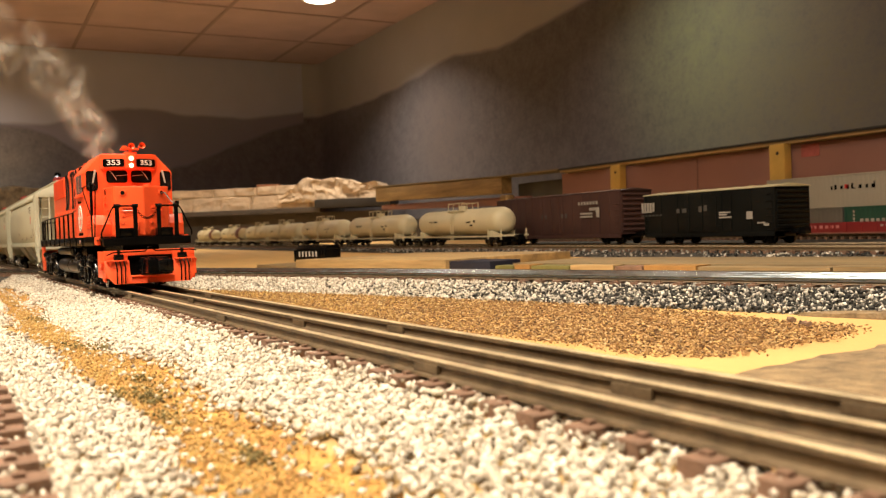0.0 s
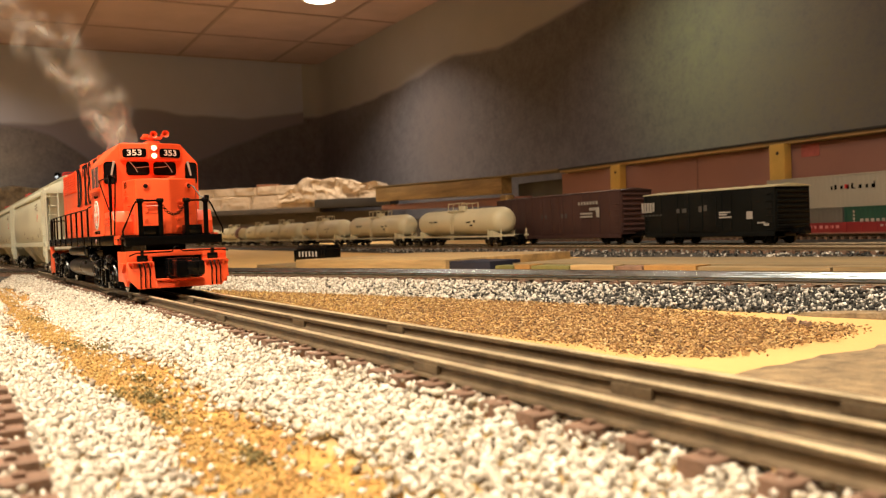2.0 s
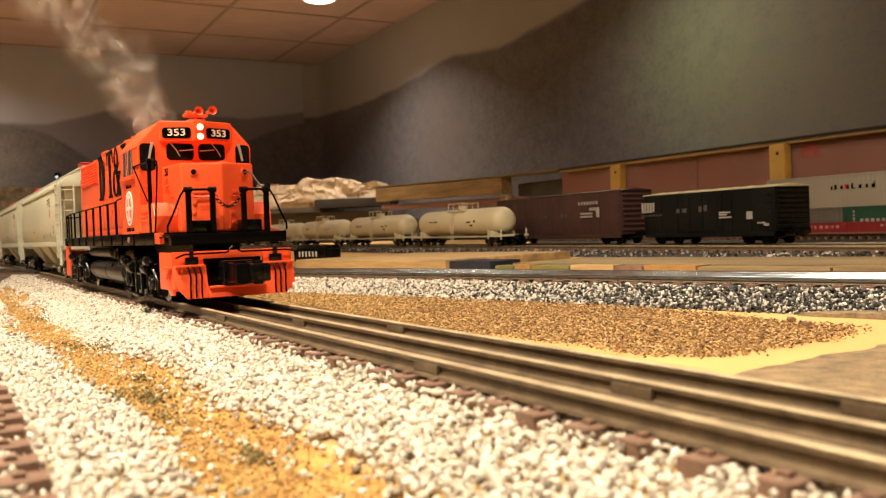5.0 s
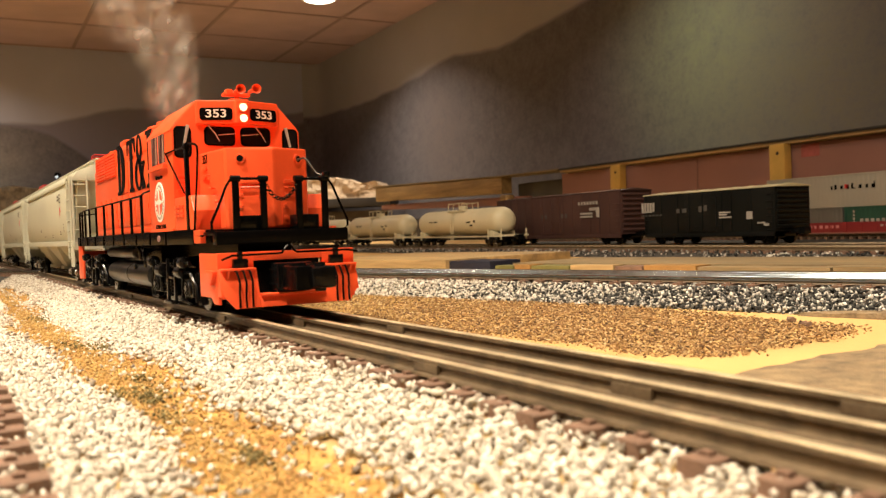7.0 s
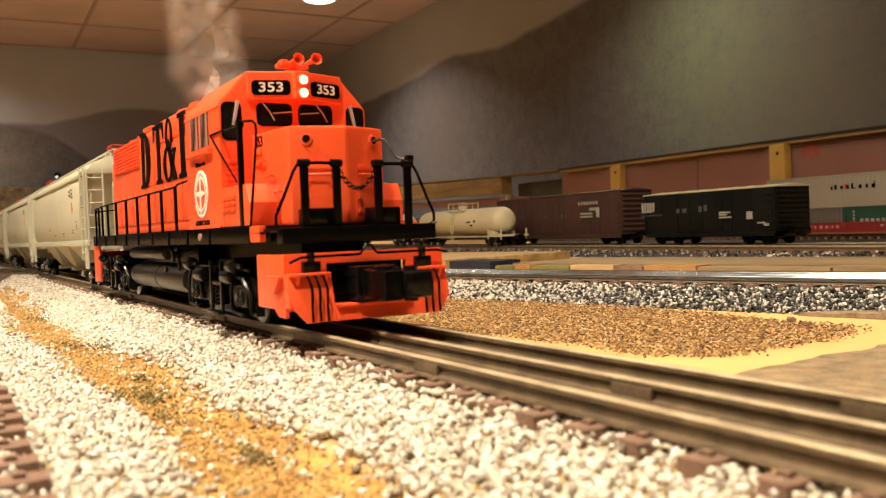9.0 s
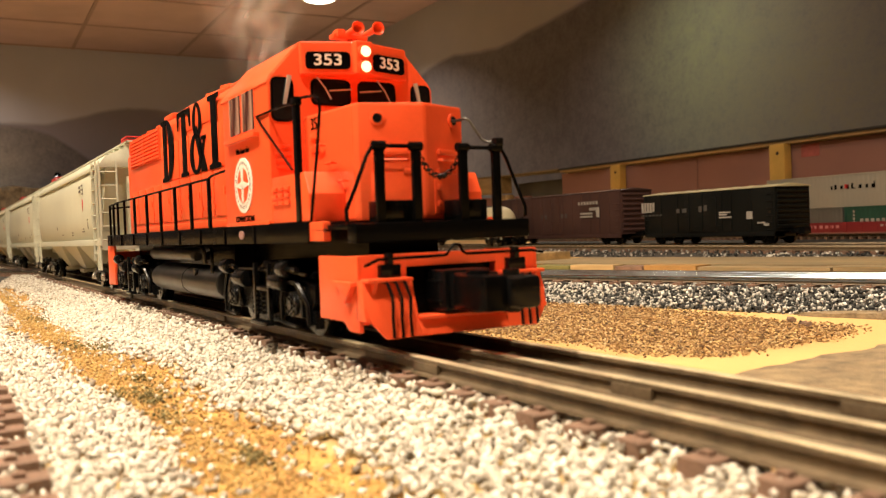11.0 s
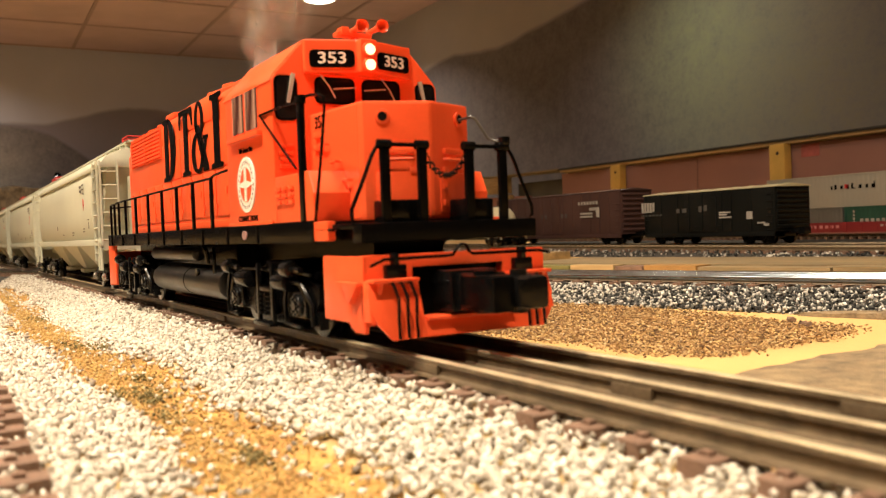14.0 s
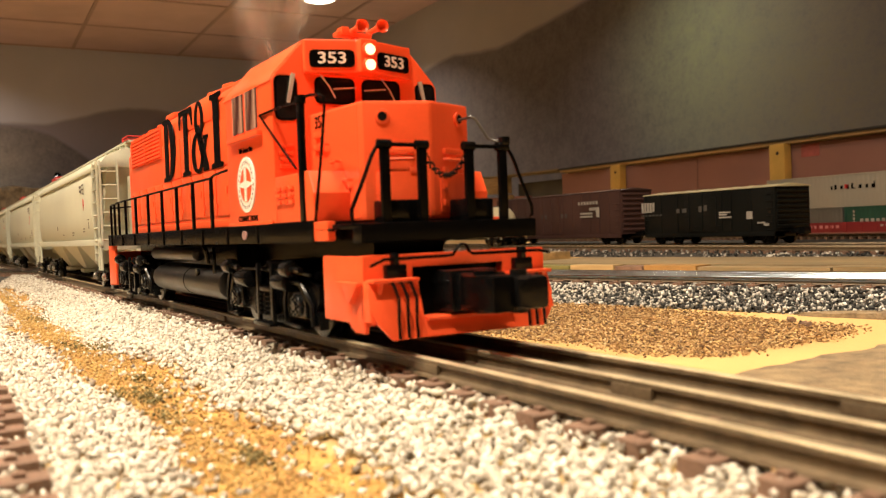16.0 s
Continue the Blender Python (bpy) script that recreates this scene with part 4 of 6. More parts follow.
        part("arm_rest", box(B(), -54, -20, s * 31.2 - 1.1, s * 31.2 + 1.1, 65.6, 67.2, 0.4), ORANGE, cab)
        # round herald and slogan
        em = part("herald", disc(B(), (-38.2, s * 30.45, 50.4), 9.6, "y", 0.4, 36), WHITE, cab, "round white and orange herald")
        part("herald_ring", disc(B(), (-38.2, s * 30.6, 50.4), 6.0, "y", 0.4, 30), ORANGE, em)
        bm = box(B(), -39.3, -37.1, s * 30.75 - 0.2, s * 30.75 + 0.2, 44.6, 56.2)
        prism(bm, [(-47, 50.4), (-38.2, 49.0), (-29.6, 50.4), (-38.2, 52.0)], "y", s * 30.75 - 0.2, s * 30.75 + 0.2)
        part("herald_cross", bm, WHITE, em)
        bm = B()
        for k in range(26):
            a = k * 6.2832 / 26
            cx, cz = -38.2 + 7.8 * math.cos(a), 50.4 + 7.8 * math.sin(a)
            box(bm, cx - 0.22, cx + 0.22, s * 30.65 - 0.12, s * 30.65 + 0.12, cz - 0.55, cz + 0.55)
        part("herald_lettering", bm, STENCIL_RED, em, "dark marks round the herald")
        lm = at(-38, s * 30.4, 38.6) @ pose(0, 0, 0, 90, 0, 0 if s < 0 else 180)
        letters("slogan", "CONNECTIONS", 2.1, BLACK, cab, lm, "black lettering", 0.0)
        letters("slogan", "We have the", 2.0, BLACK, cab, at(-38, s * 30.4, 62.3) @ pose(0, 0, 0, 90, 0, 0 if s < 0 else 180), "black script lettering", 0.0)
        part("cab_step", box(B(), -59, -12, s * 30.5 - 0.5, s * 30.5 + 0.5, 36.2, 37.4, 0.3), ORANGE, cab)
        # boxes beside the nose, with louvres
        sd = part("side_box", prism(B(), [(-11, 36), (-11, 51), (17.4, 51), (20.8, 44.4), (20.8, 36)], "y", min(s * 18, s * 30.1), max(s * 18, s * 30.1), 0.6), ORANGE, lo, "orange battery box with louvres", smooth=0.3)
        for k in range(3):
            for j in range(3):
                part("louvre", box(B(), -9 + k * 5.4, -5 + k * 5.4, s * 30.4 - 0.4, s * 30.4 + 0.4, 42 + j * 2.2, 43.2 + j * 2.2, 0.3), ORANGE, sd)
        for j in range(4):
            part("louvre", box(B(), -10.2, -9.4, s * 26 - 2.5, s * 26 + 2.5, 54 + j * 2.2, 55.1 + j * 2.2, 0.3), ORANGE, cab)
        part("step_well", box(B(), 20.6, 31, s * 29.2 - 1.2, s * 29.2 + 1.2, 30.4, 36, 0.4), ORANGE, lo)
    for z in (91.8, 86.8):
        hl = part("headlight", cyl(B(), (-1.0, 0, z), (0.2, 0, z), 2.45, 24, bev=0.3), ORANGE, cab, "orange headlight ring")
        bm = cyl(B(), (0.1, 0, z), (0.5, 0, z), 1.75, 24)
        part("bulb", bm, LAMP_GLOW, hl, "glowing warm headlight lens")
    # horn
    bm = box(B(), -24, -14, -1.5, 7, 95.6, 98, 0.5)
    cyl(bm, (-18, 3, 97.5), (-18, 3, 100), 1.2, 10)
    box(bm, -20, -16, -4, 9, 99.4, 101, 0.4)
    horn = part("horn", bm, ORANGE, cab, "orange air horn with trumpet bells")
    for y, z in ((2.4, 101.8), (10.0, 102.4)):
        rows = [(-21, 0.8), (-15, 1.0), (-12.4, 1.35), (-10.6, 1.95), (-9.9, 2.35), (-9.5, 2.3), (-9.7, 1.95), (-11, 1.25), (-13.5, 0.6), (-14, 0.05)]
        bm = B()
        rings = [[bm.verts.new((x, y + r * math.cos(k * 0.31416), z + r * math.sin(k * 0.31416))) for k in range(20)] for x, r in rows]
        for q0, q1 in zip(rings, rings[1:]):
            for k in range(20):
                bm.faces.new((q0[k], q0[(k + 1) % 20], q1[(k + 1) % 20], q1[k]))
        bm.faces.new(rings[0][::-1])
        bm.faces.new(rings[-1])
        part("trumpet", bm, ORANGE, horn, "orange hollow horn bell")
    part("horn_valve", box(B(), -20, -15.5, -2.6, 0.4, 99.8, 102.6, 0.6), ORANGE, horn)
    # nose
    plan = [(-10.5, -18.6), (27.5, -18.6), (29.4, -17.6), (37.2, -0.5), (37.2, 0.5), (29.4, 17.6), (27.5, 18.6), (-10.5, 18.6)]
    bm = prism(B(), plan, "z", 35.8, 70.4, 1.0)
    for v in bm.verts:
        if v.co.z > 60:
            v.co.z += 0.028 * (10 - v.co.x) + 0.2
    nose = part("nose", bm, ORANGE, lo, "orange low nose with a peaked front", smooth=0.22)
    nt = math.degrees(math.atan2(7.8, 17.1))
    for s in (-1, 1):
        x, y = 37.2 - (12.6 - 0.5) * 7.8 / 17.1, s * 12.6
        cl = part("marker_light", cyl(B(), (0, 0, -0.5), (0, 0, 0.7), 2.1, 20, bev=0.3), ORANGE, nose, "orange marker light bezel")
        cl.matrix_basis = face_pose(x, y, 65.4, s * nt)
        part("lens", cyl(B(), (0, 0, 0.6), (0, 0, 0.8), 1.35, 16), GLASS_DARK, cl, "dark lens")
        # hatch, hinges, latches and grab iron on each front facet
        x, y = 37.2 - 8.5 * 7.8 / 17.1, s * 9
        ha = part("nose_hatch", box(B(), -6.2, 6.2, -6, 6, -0.2, 0.35, 0.15), ORANGE, nose)
        ha.matrix_basis = face_pose(x, y, 43.5, s * nt)
        for a, b in ((-5, 5.6), (3.2, 5.6), (-5.4, -4), (3.6, -4), (-5.4, 0.8)):
            part("latch", box(B(), a, a + 2.0, b, b + 1.6, 0.1, 1.0, 0.25), ORANGE, ha)
        part("vent_lip", box(B(), -4.6, 4.6, 11.2, 12.8, 0, 1.3, 0.4), ORANGE, ha)
        gi = part("grab_iron", tube(B(), [(-4, 9.6, 0), (-4, 9.6, 1.6), (4, 9.6, 1.6), (4, 9.6, 0)], 0.4), ORANGE, ha)
        part("equipment_box", box(B(), 33.6, 42.5, s * 12.4 - 5, s * 12.4 + 5, 35, 41.2, 0.5), BLACK_SOFT, lo, "black jumper box on the platform")
        for j in range(3):
            tb = tube(B(), [(2 + j * 8, s * 18.6, 60 - j * 6), (2 + j * 8, s * 20, 60 - j * 6), (7 + j * 8, s * 20, 60 - j * 6), (7 + j * 8, s * 18.6, 60 - j * 6)], 0.4)
            part("grab_iron", tb, ORANGE, nose)
        for zz in (62.6, 58.6):
            part("nose_latch", box(B(), -3.4, 3.0, s * 18.9 - 0.5, s * 18.9 + 0.5, zz, zz + 2.0, 0.3), ORANGE, nose)
        letters("number", "353", 4.0, BLACK, nose, at(0.4, s * 18.75, 67.4) @ pose(0, 0, 0, 90, 0, 0 if s < 0 else 180), "black numerals on the nose side", 0.0)
    part("nose_vent", cyl(B(), (12, 8, 70), (12, 8, 72.6), 2.4, 12, bev=0.6), ORANGE, nose)
    # front platform, posts, rails, chain
    bm = box(B(), 22, 48.5, -29, 27.5, 33.4, 35, 0.3)
    box(bm, 44, 49.5, -29, 27.5, 29.6, 35, 0.5)
    box(bm, 24, 46, -24, 24, 30.5, 33.6)
    part("front_platform", bm, BLACK, lo, "black front platform with step edge")
    for s in (-1, 1):
        for y in (s * 19.2, s * 7.7):
            x = 45.0
            bm = box(B(), x - 0.8, x + 0.8, y - 1.3, y + 1.3, 35, 56.2, 0.25)
            cyl(bm, (x, y - 1.9, 56), (x, y + 1.9, 56), 1.3, 10)
            part("handrail_post", bm, BLACK, lo)
        part("handrail", tube(B(), [(45, s * 19.2, 56), (45, s * 7.7, 56)], 0.6), BLACK, lo)
        part("handrail", tube(B(), [(45, s * 19.2, 56), (45, s * 21.4, 55.4), (45, s * 23, 53), (45, s * 26.4, 45), (45, s * 29.4, 38.6), (45, s * 29.4, 36), (44, s * 28, 34.6)], 0.55), BLACK, lo, "bent black grab rail")
        # corner stanchion by the cab steps with its rods
        if s < 0:
            bm = box(B(), 11.6, 14.6, s * 30 - 0.8, s * 30 + 0.8, 36.4, 72, 0.3)
            box(bm, 11.2, 15.2, s * 30 - 1.1, s * 30 + 1.1, 70.8, 73.4, 0.4)
            part("stanchion", bm, BLACK, lo, "tall flat black stanchion")
            part("handrail", tube(B(), [(12, s * 30, 72.6), (8, s * 30.2, 72), (-6, s * 30.4, 72.2), (-20.4, s * 30.8, 72)], 0.42), BLACK, lo)
            part("handrail", tube(B(), [(12, s * 30, 72.6), (20, s * 30, 72.4), (27, s * 30, 71.6), (30.4, s * 30, 70.2), (31, s * 30, 67.6), (28, s * 30, 56.5), (23, s * 30, 41), (21.5, s * 30, 36.4), (23, s * 30, 33.8), (34, s * 30, 33.4)], 0.46), BLACK, lo)
            part("handrail", tube(B(), [(-20.4, s * 31, 72), (-8, s * 30.8, 63.6), (9, s * 30.4, 52.2)], 0.36), BLACK, lo)
        # side handrails
        for x in (-86, -114, -142, -171, -202, -233, -262):
            part("handrail_post", box(B(), x - 1.0, x + 1.0, s * 29.3 - 0.6, s * 29.3 + 0.6, 36, 56, 0.2), BLACK, lo)
        part("handrail", tube(B(), [(-62, s * 29.3, 57.5), (-80, s * 29.3, 57), (-86, s * 29.3, 56), (-262, s * 29.3, 55.6), (-290, s * 29.3, 55.4)], 0.55), BLACK, lo)
        for x in (-284, -298, -310):
            part("handrail_post", box(B(), x - 0.9, x + 0.9, s * 29 - 0.6, s * 29 + 0.6, 34, 55, 0.2), BLACK, lo)
        part("handrail", tube(B(), [(-284, s * 29, 55), (-306, s * 29, 55), (-311, s * 29, 51), (-311, s * 29, 36)], 0.55), BLACK, lo)
        part("handrail", tube(B(), [(-311, s * 29, 53), (-312, s * 18, 54), (-312, s * 8, 54), (-312, s * 8, 35)], 0.5), BLACK, lo)
    bm = B()
    for k in range(21):
        u = -1 + k / 10
        y, z = u * 7.4, 47.6 + 7.2 * u * u
        ring = [(45 + (0.75 * math.cos(a * 1.0472) if k % 2 else 0.2 * math.cos(a * 1.0472)), y + 0.75 * math.sin(a * 1.0472), z + (0.2 if k % 2 else 0.75) * math.cos(a * 1.0472)) for a in range(7)]
        tube(bm, ring, 0.24, 4)
    part("safety_chain", bm, DARK_METAL, lo, "sagging steel safety chain")
    # lever rods at the far corner of the platform
    part("handrail", tube(B(), [(31, 12.2, 65), (39, 12.8, 65.2), (40, 13.6, 64.6), (41.4, 17.2, 58.6), (43, 18.6, 57.8), (45, 20.6, 57.8)], 0.45), ROD, lo, "bent grey steel rod")
    part("rod_clamp", box(B(), 43.6, 46.4, 18.8, 21.4, 56.4, 59, 0.5), BLACK_SOFT, lo)
    # pilot
    pl = part("pilot", box(B(), 47.6, 50, -29, -14.6, 8, 26.4, 0.35), ORANGE, lo, "orange snow-plough pilot")
    bm = box(B(), 47.6, 50, 14.6, 29, 8, 26.4, 0.35)
    box(bm, 47.6, 50, -14.7, 14.7, 22.8, 26.4, 0.3)
    box(bm, 47.6, 50, -14.7, 14.7, 5, 9.6, 0.3)
    part("pilot_plate", bm, ORANGE, pl)
    for s in (-1, 1):
        part("pilot_side", prism(B(), [(24, 8.4), (24, 26.2), (50, 26.2), (50, 6), (44, 6), (40, 8.4)], "y", s * 28.6 - 0.7, s * 28.6 + 0.7, 0.3), ORANGE, pl)
        part("side_bracket", prism(B(), [(36, 19.4), (49, 19.4), (49, 18.4), (44, 13.6), (40, 18.4)], "y", min(s * 29, s * 31), max(s * 29, s * 31), 0.2), ORANGE, pl)
        # plough blade, narrowing to its foot and leaning forward
        bm = prism(B(), [(s * 14, 4.6), (s * 14, 19.8), (s * 28.9, 19.8), (s * 29.4, 14), (s * 28, 9), (s * 24.2, 4.4)], "x", 50.4, 51.6, 0.2)
        for v in bm.verts:
            v.co.x += (19.8 - v.co.z) * 0.30
        part("plough_blade", bm, ORANGE, pl)
        bm = prism(B(), [(48, 19.8), (51.2, 19.8), (52.9, 14), (54.3, 9.2), (48, 9.2)], "y", s * 28.7 - 0.6, s * 28.7 + 0.6, 0.2)
        part("plough_cheek", bm, ORANGE, pl)
        part("blade_shelf", box(B(), 49.5, 54.6, min(s * 15, s * 28.6), max(s * 15, s * 28.6), 19.2, 20.2, 0.3), ORANGE, pl)
        for e in (0, 1):
            y0 = s * (16.5 + 9.5 * e)
            part("blade_brace", prism(B(), [(51.0, 19.3), (54.4, 19.3), (52.2, 15.5)], "y", y0 - 0.5, y0 + 0.5), ORANGE, pl)
        part("brake_bracket", box(B(), 50, 52.4, s * 20.5 - 3, s * 20.5 + 3, 20.2, 23.8, 0.4), BLACK_SOFT, pl)
        part("lever_bracket", box(B(), 49.6, 52.4, s * 20.5 - 0.8, s * 20.5 + 0.8, 23.6, 26.8, 0.3), BLACK_SOFT, pl)
        for k in (-2.6, 0, 2.6):
            hose(pl, 52.5 + 0.0, s * 20.5 + k, 14.6)
    part("plough_toe", prism(B(), [(50, 9.2), (54.6, 9.2), (56.2, 4.6), (55, 4.3), (50, 5)], "y", -14.2, 14.2, 0.3), ORANGE, pl)
    part("toe_shelf", box(B(), 49.6, 56.6, -13.8, 13.8, 8.8, 9.8, 0.3), ORANGE, pl)
    part("coupler_pocket", box(B(), 30, 47, -14.4, 14.4, 8, 24), BLACK, lo, "black coupler pocket")
    part("uncoupling_lever", tube(B(), [(52, -28, 23.6), (52, -24, 25.2), (52, -5, 25.4), (53, -3.6, 25.6), (54, -3, 27.2), (54, -1.6, 28.4), (54, 0, 28.2), (53, 1.6, 26.4), (52.6, 3, 25.6), (52, 26, 25.6), (52, 30, 24.8)], 0.42), BLACK, lo, "black uncoupling lever")
    bm = box(B(), 40, 58, -7.4, 7.4, 10.4, 21.6, 0.8)
    for z in (13, 18.6):
        for k in range(5):
            disc(bm, (48 + k * 2, -7.6, z), 0.4, "y", 0.4, 6)
    box(bm, 56, 64, -6, 6, 11, 20.8, 0.8)
    cp = part("coupler", bm, BLACK_SOFT, lo, "large black knuckle coupler")
    bm = box(B(), 62, 78, -7.6, -0.6, 11.4, 20.6, 1.2)
    cyl(bm, (66, -2, 10.6), (66, -2, 21.6), 3.2, 16, bev=0.5)
    part("knuckle", bm, BLACK, cp)
    bm = box(B(), 62, 79.5, 1.0, 8.4, 11.8, 20.2, 1.4)
    box(bm, 74, 80, -1.6, 5.0, 12.4, 19.8, 1.2)
    cyl(bm, (71, 5, 10.4), (71, 5, 21.6), 2.2, 12)
    part("knuckle", bm, BLACK_SOFT, cp)
    # fuel tank, air tanks, underframe
    tank = []
    for k in range(13):
        a = radians(-90 + k * 15)
        tank.append((27.6 * max(-1, min(1, math.copysign(abs(math.cos(a)) ** 0.7, math.cos(a)))), 13.6 + 8.8 * math.copysign(abs(math.sin(a)) ** 0.8, math.sin(a))))
    tank = tank + [(-y, z) for y, z in tank[::-1][1:-1]]
    ft = part("fuel_tank", prism(B(), tank, "x", -206, -88, 0.8), TANK_BLACK, lo, "satin black fuel tank")
    for s in (-1, 1):
        part("filler_cap", disc(B(), (-120, s * 27, 18), 1.6, "y", 1.4, 12), DARK_METAL, ft)
        at_ = part("air_tank", cyl(B(), (-210, s * 24.0, 25.6), (-128, s * 24.0, 25.6), 3.2, 20, bev=1.2), TANK_BLACK, lo, "black cylindrical air tank")
        part("tank_pipe", tube(B(), [(-128, s * 24, 26), (-98, s * 26, 28), (-94, s * 27, 24), (-94, s * 27, 18)], 0.7), DARK_METAL, at_)
        part("brake_pipe", tube(B(), [(-106, s * 27.6, 33), (-104, s * 28.4, 29), (-100, s * 28.4, 27), (-100, s * 28, 22)], 0.9), DARK_METAL, lo)
    part("tank_seam", prism(B(), [(y * 1.006, 13.4 + (z - 13.4) * 1.02) for y, z in tank], "x", -143.6, -142.6), BLACK_SOFT, ft)
    part("tank_saddle", box(B(), -212, -86, -20, 20, 20, 30, 0.6), BLACK, lo)
    # rear pilot
    bm = box(B(), -324, -320, -29, 29, 5, 26, 0.4)
    for s in (-1, 1):
        box(bm, -322, -300, s * 28.6 - 0.7, s * 28.6 + 0.7, 6, 30, 0.3)
    part("rear_pilot", bm, ORANGE, lo)
    part("rear_platform", box(B(), -322, -306, -29, 29, 30.2, 35, 0.4), BLACK, lo)
    coupler(lo, -322, -1)
    loco_truck(lo, -32)
    loco_truck(lo, -256)
    return lo


LOCO = locomotive()


# ---- covered hopper cars ----
STENCIL = mat("faded_stencil", (0.16, 0.14, 0.12), 0.7, var=0.2)
def hopper():
    """Grey covered hopper: bulging sides, hatch roof, ladders at the corners, discharge chutes. x = 0 at its leading end, body runs to -382."""
    h = thing("hopper_car", TRACK, "pale grey model covered hopper car with red roof walk ends", "freight car", "hopper cars of the train")
    L = 382
    side = [(-26.5, 31), (-30.6, 38), (-31.4, 52), (-31.0, 68), (-28.6, 83), (-24, 89), (-12, 94), (12, 94), (24, 89), (28.6, 83), (31.0, 68), (31.4, 52), (30.6, 38), (26.5, 31)]
    part("body", prism(B(), side, "x", -L + 26, -26, 0.5), CREAM, h, "pale grey curved hopper body")
    roof = [(-29.4, 82.8), (-24.2, 89.8), (-12, 94.8), (12, 94.8), (24.2, 89.8), (29.4, 82.8), (28.4, 82), (-28.4, 82)]
    part("roof", prism(B(), roof, "x", -L + 4, -4, 0.3), CREAM, h)
    for a, b in ((-26, -5), (-L + 5, -L + 26)):
        part("end_sheet", prism(B(), [(a if a > -100 else b, 40), (a if a > -100 else b, 86), (b if a > -100 else a, 86)], "y", -24, 24, 0.3), CREAM, h)
    for s in (-1, 1):
        part("top_chord", box(B(), -L + 5, -5, s * 29.6 - 0.9, s * 29.6 + 0.9, 81, 83.4, 0.3), CREAM, h)
    bm = B()
    for s in (-1, 1):
        box(bm, -L + 2, -2, s * 29.4 - 1.4, s * 29.4 + 1.4, 29.8, 34.4, 0.4)
    box(bm, -L + 2, -2, -8, 8, 22, 30, 0.4)
    for x in (-4, -L + 4):
        box(bm, x - 2, x + 2, -29, 29, 27, 34, 0.4)
    part("side_sill", bm, CREAM, h)
    for k in range(3):
        x = -98 - k * 93
        bm = B()
        for s in (-1, 1):
            v = [bm.verts.new(p) for p in ((x - 42, s * 26, 32), (x + 42, s * 26, 32), (x + 42, s * 1, 32), (x - 42, s * 1, 32), (x - 9, s * 13, 10), (x + 9, s * 13, 10), (x + 9, s * 5, 10), (x - 9, s * 5, 10))]
            for f in ((0, 1, 2, 3), (7, 6, 5, 4), (0, 4, 5, 1), (1, 5, 6, 2), (2, 6, 7, 3), (3, 7, 4, 0)):
                bm.faces.new([v[i] for i in f])
            box(bm, x - 11, x + 11, s * 9 - 7, s * 9 + 7, 7.5, 10.4, 0.4)
        part("discharge_chute", bm, CREAM, h)
    # roof walk and hatches
    bm = B()
    for s in (-1, 1):
        box(bm, -L - 2, 2, s * 9 - 2, s * 9 + 2, 98.4, 99.6)
        for k in range(20):
            box(bm, -8 - k * 19.2, -6.5 - k * 19.2, s * 9 - 2.4, s * 9 + 2.4, 94, 98.5)
    part("roof_walk", bm, CREAM, h)
    for x in (-1.5, -L + 1.5):
        bm = tube(B(), [(x - 14, -11, 99.6), (x - 14, -11, 102), (x + 3, -11, 102), (x + 3, 11, 102), (x - 14, 11, 102), (x - 14, 11, 99.6)], 0.7)
        box(bm, x - 12, x + 3, -11.5, 11.5, 99.7, 100.6, 0.2)
        part("roof_walk_end", bm, RED, h, "red painted walkway end")
    for k in range(5):
        part("hatch", box(B(), -62 - k * 64, -26 - k * 64, -6, 6, 94, 100.4, 0.8), CREAM, h)
    # ladders, posts and brake gear
    for x0, sx in ((-3, 1), (-L + 3, -1)):
        for s in (-1, 1):
            bm = B()
            y = s * 30.6
            for xx in (x0 - sx * 1, x0 - sx * 17):
                box(bm, xx - 0.7, xx + 0.7, y - 0.7, y + 0.7, 20, 86)
            for k in range(8):
                tube(bm, [(x0 - sx * 1, y, 25 + k * 8.4), (x0 - sx * 17, y, 25 + k * 8.4)], 0.55, 5)
            part("ladder", bm, CREAM, h, "pale grey corner ladder")
            bm = box(B(), x0 - sx * 21 - 1.4, x0 - sx * 21 + 1.4, s * 29 - 1.4, s * 29 + 1.4, 33, 84, 0.3)
            part("corner_post", bm, CREAM, h)
            bm = tube(B(), [(x0, s * 29.6, 30), (x0, s * 29.6, 14), (x0 - sx * 9, s * 29.6, 14), (x0 - sx * 9, s * 29.6, 30)], 0.8)
            part("stirrup_step", bm, CREAM, h)
            bm = B()
            for k in range(6):
                tube(bm, [(x0 + sx * 1.2, s * 29, 34 + k * 9), (x0 + sx * 1.2, s * 18, 34 + k * 9)], 0.5, 5)
            for yy in (29, 18):
                box(bm, x0 + sx * 1.2 - 0.6, x0 + sx * 1.2 + 0.6, s * yy - 0.6, s * yy + 0.6, 30, 86)
            part("end_ladder", bm, CREAM, h)
    bm = cyl(B(), (-6, -8, 30), (-6, -8, 76), 3, 12)
    cyl(bm, (-1.4, 6, 52), (-0.4, 6, 52), 7, 20)
    part("brake_gear", bm, CREAM, h)
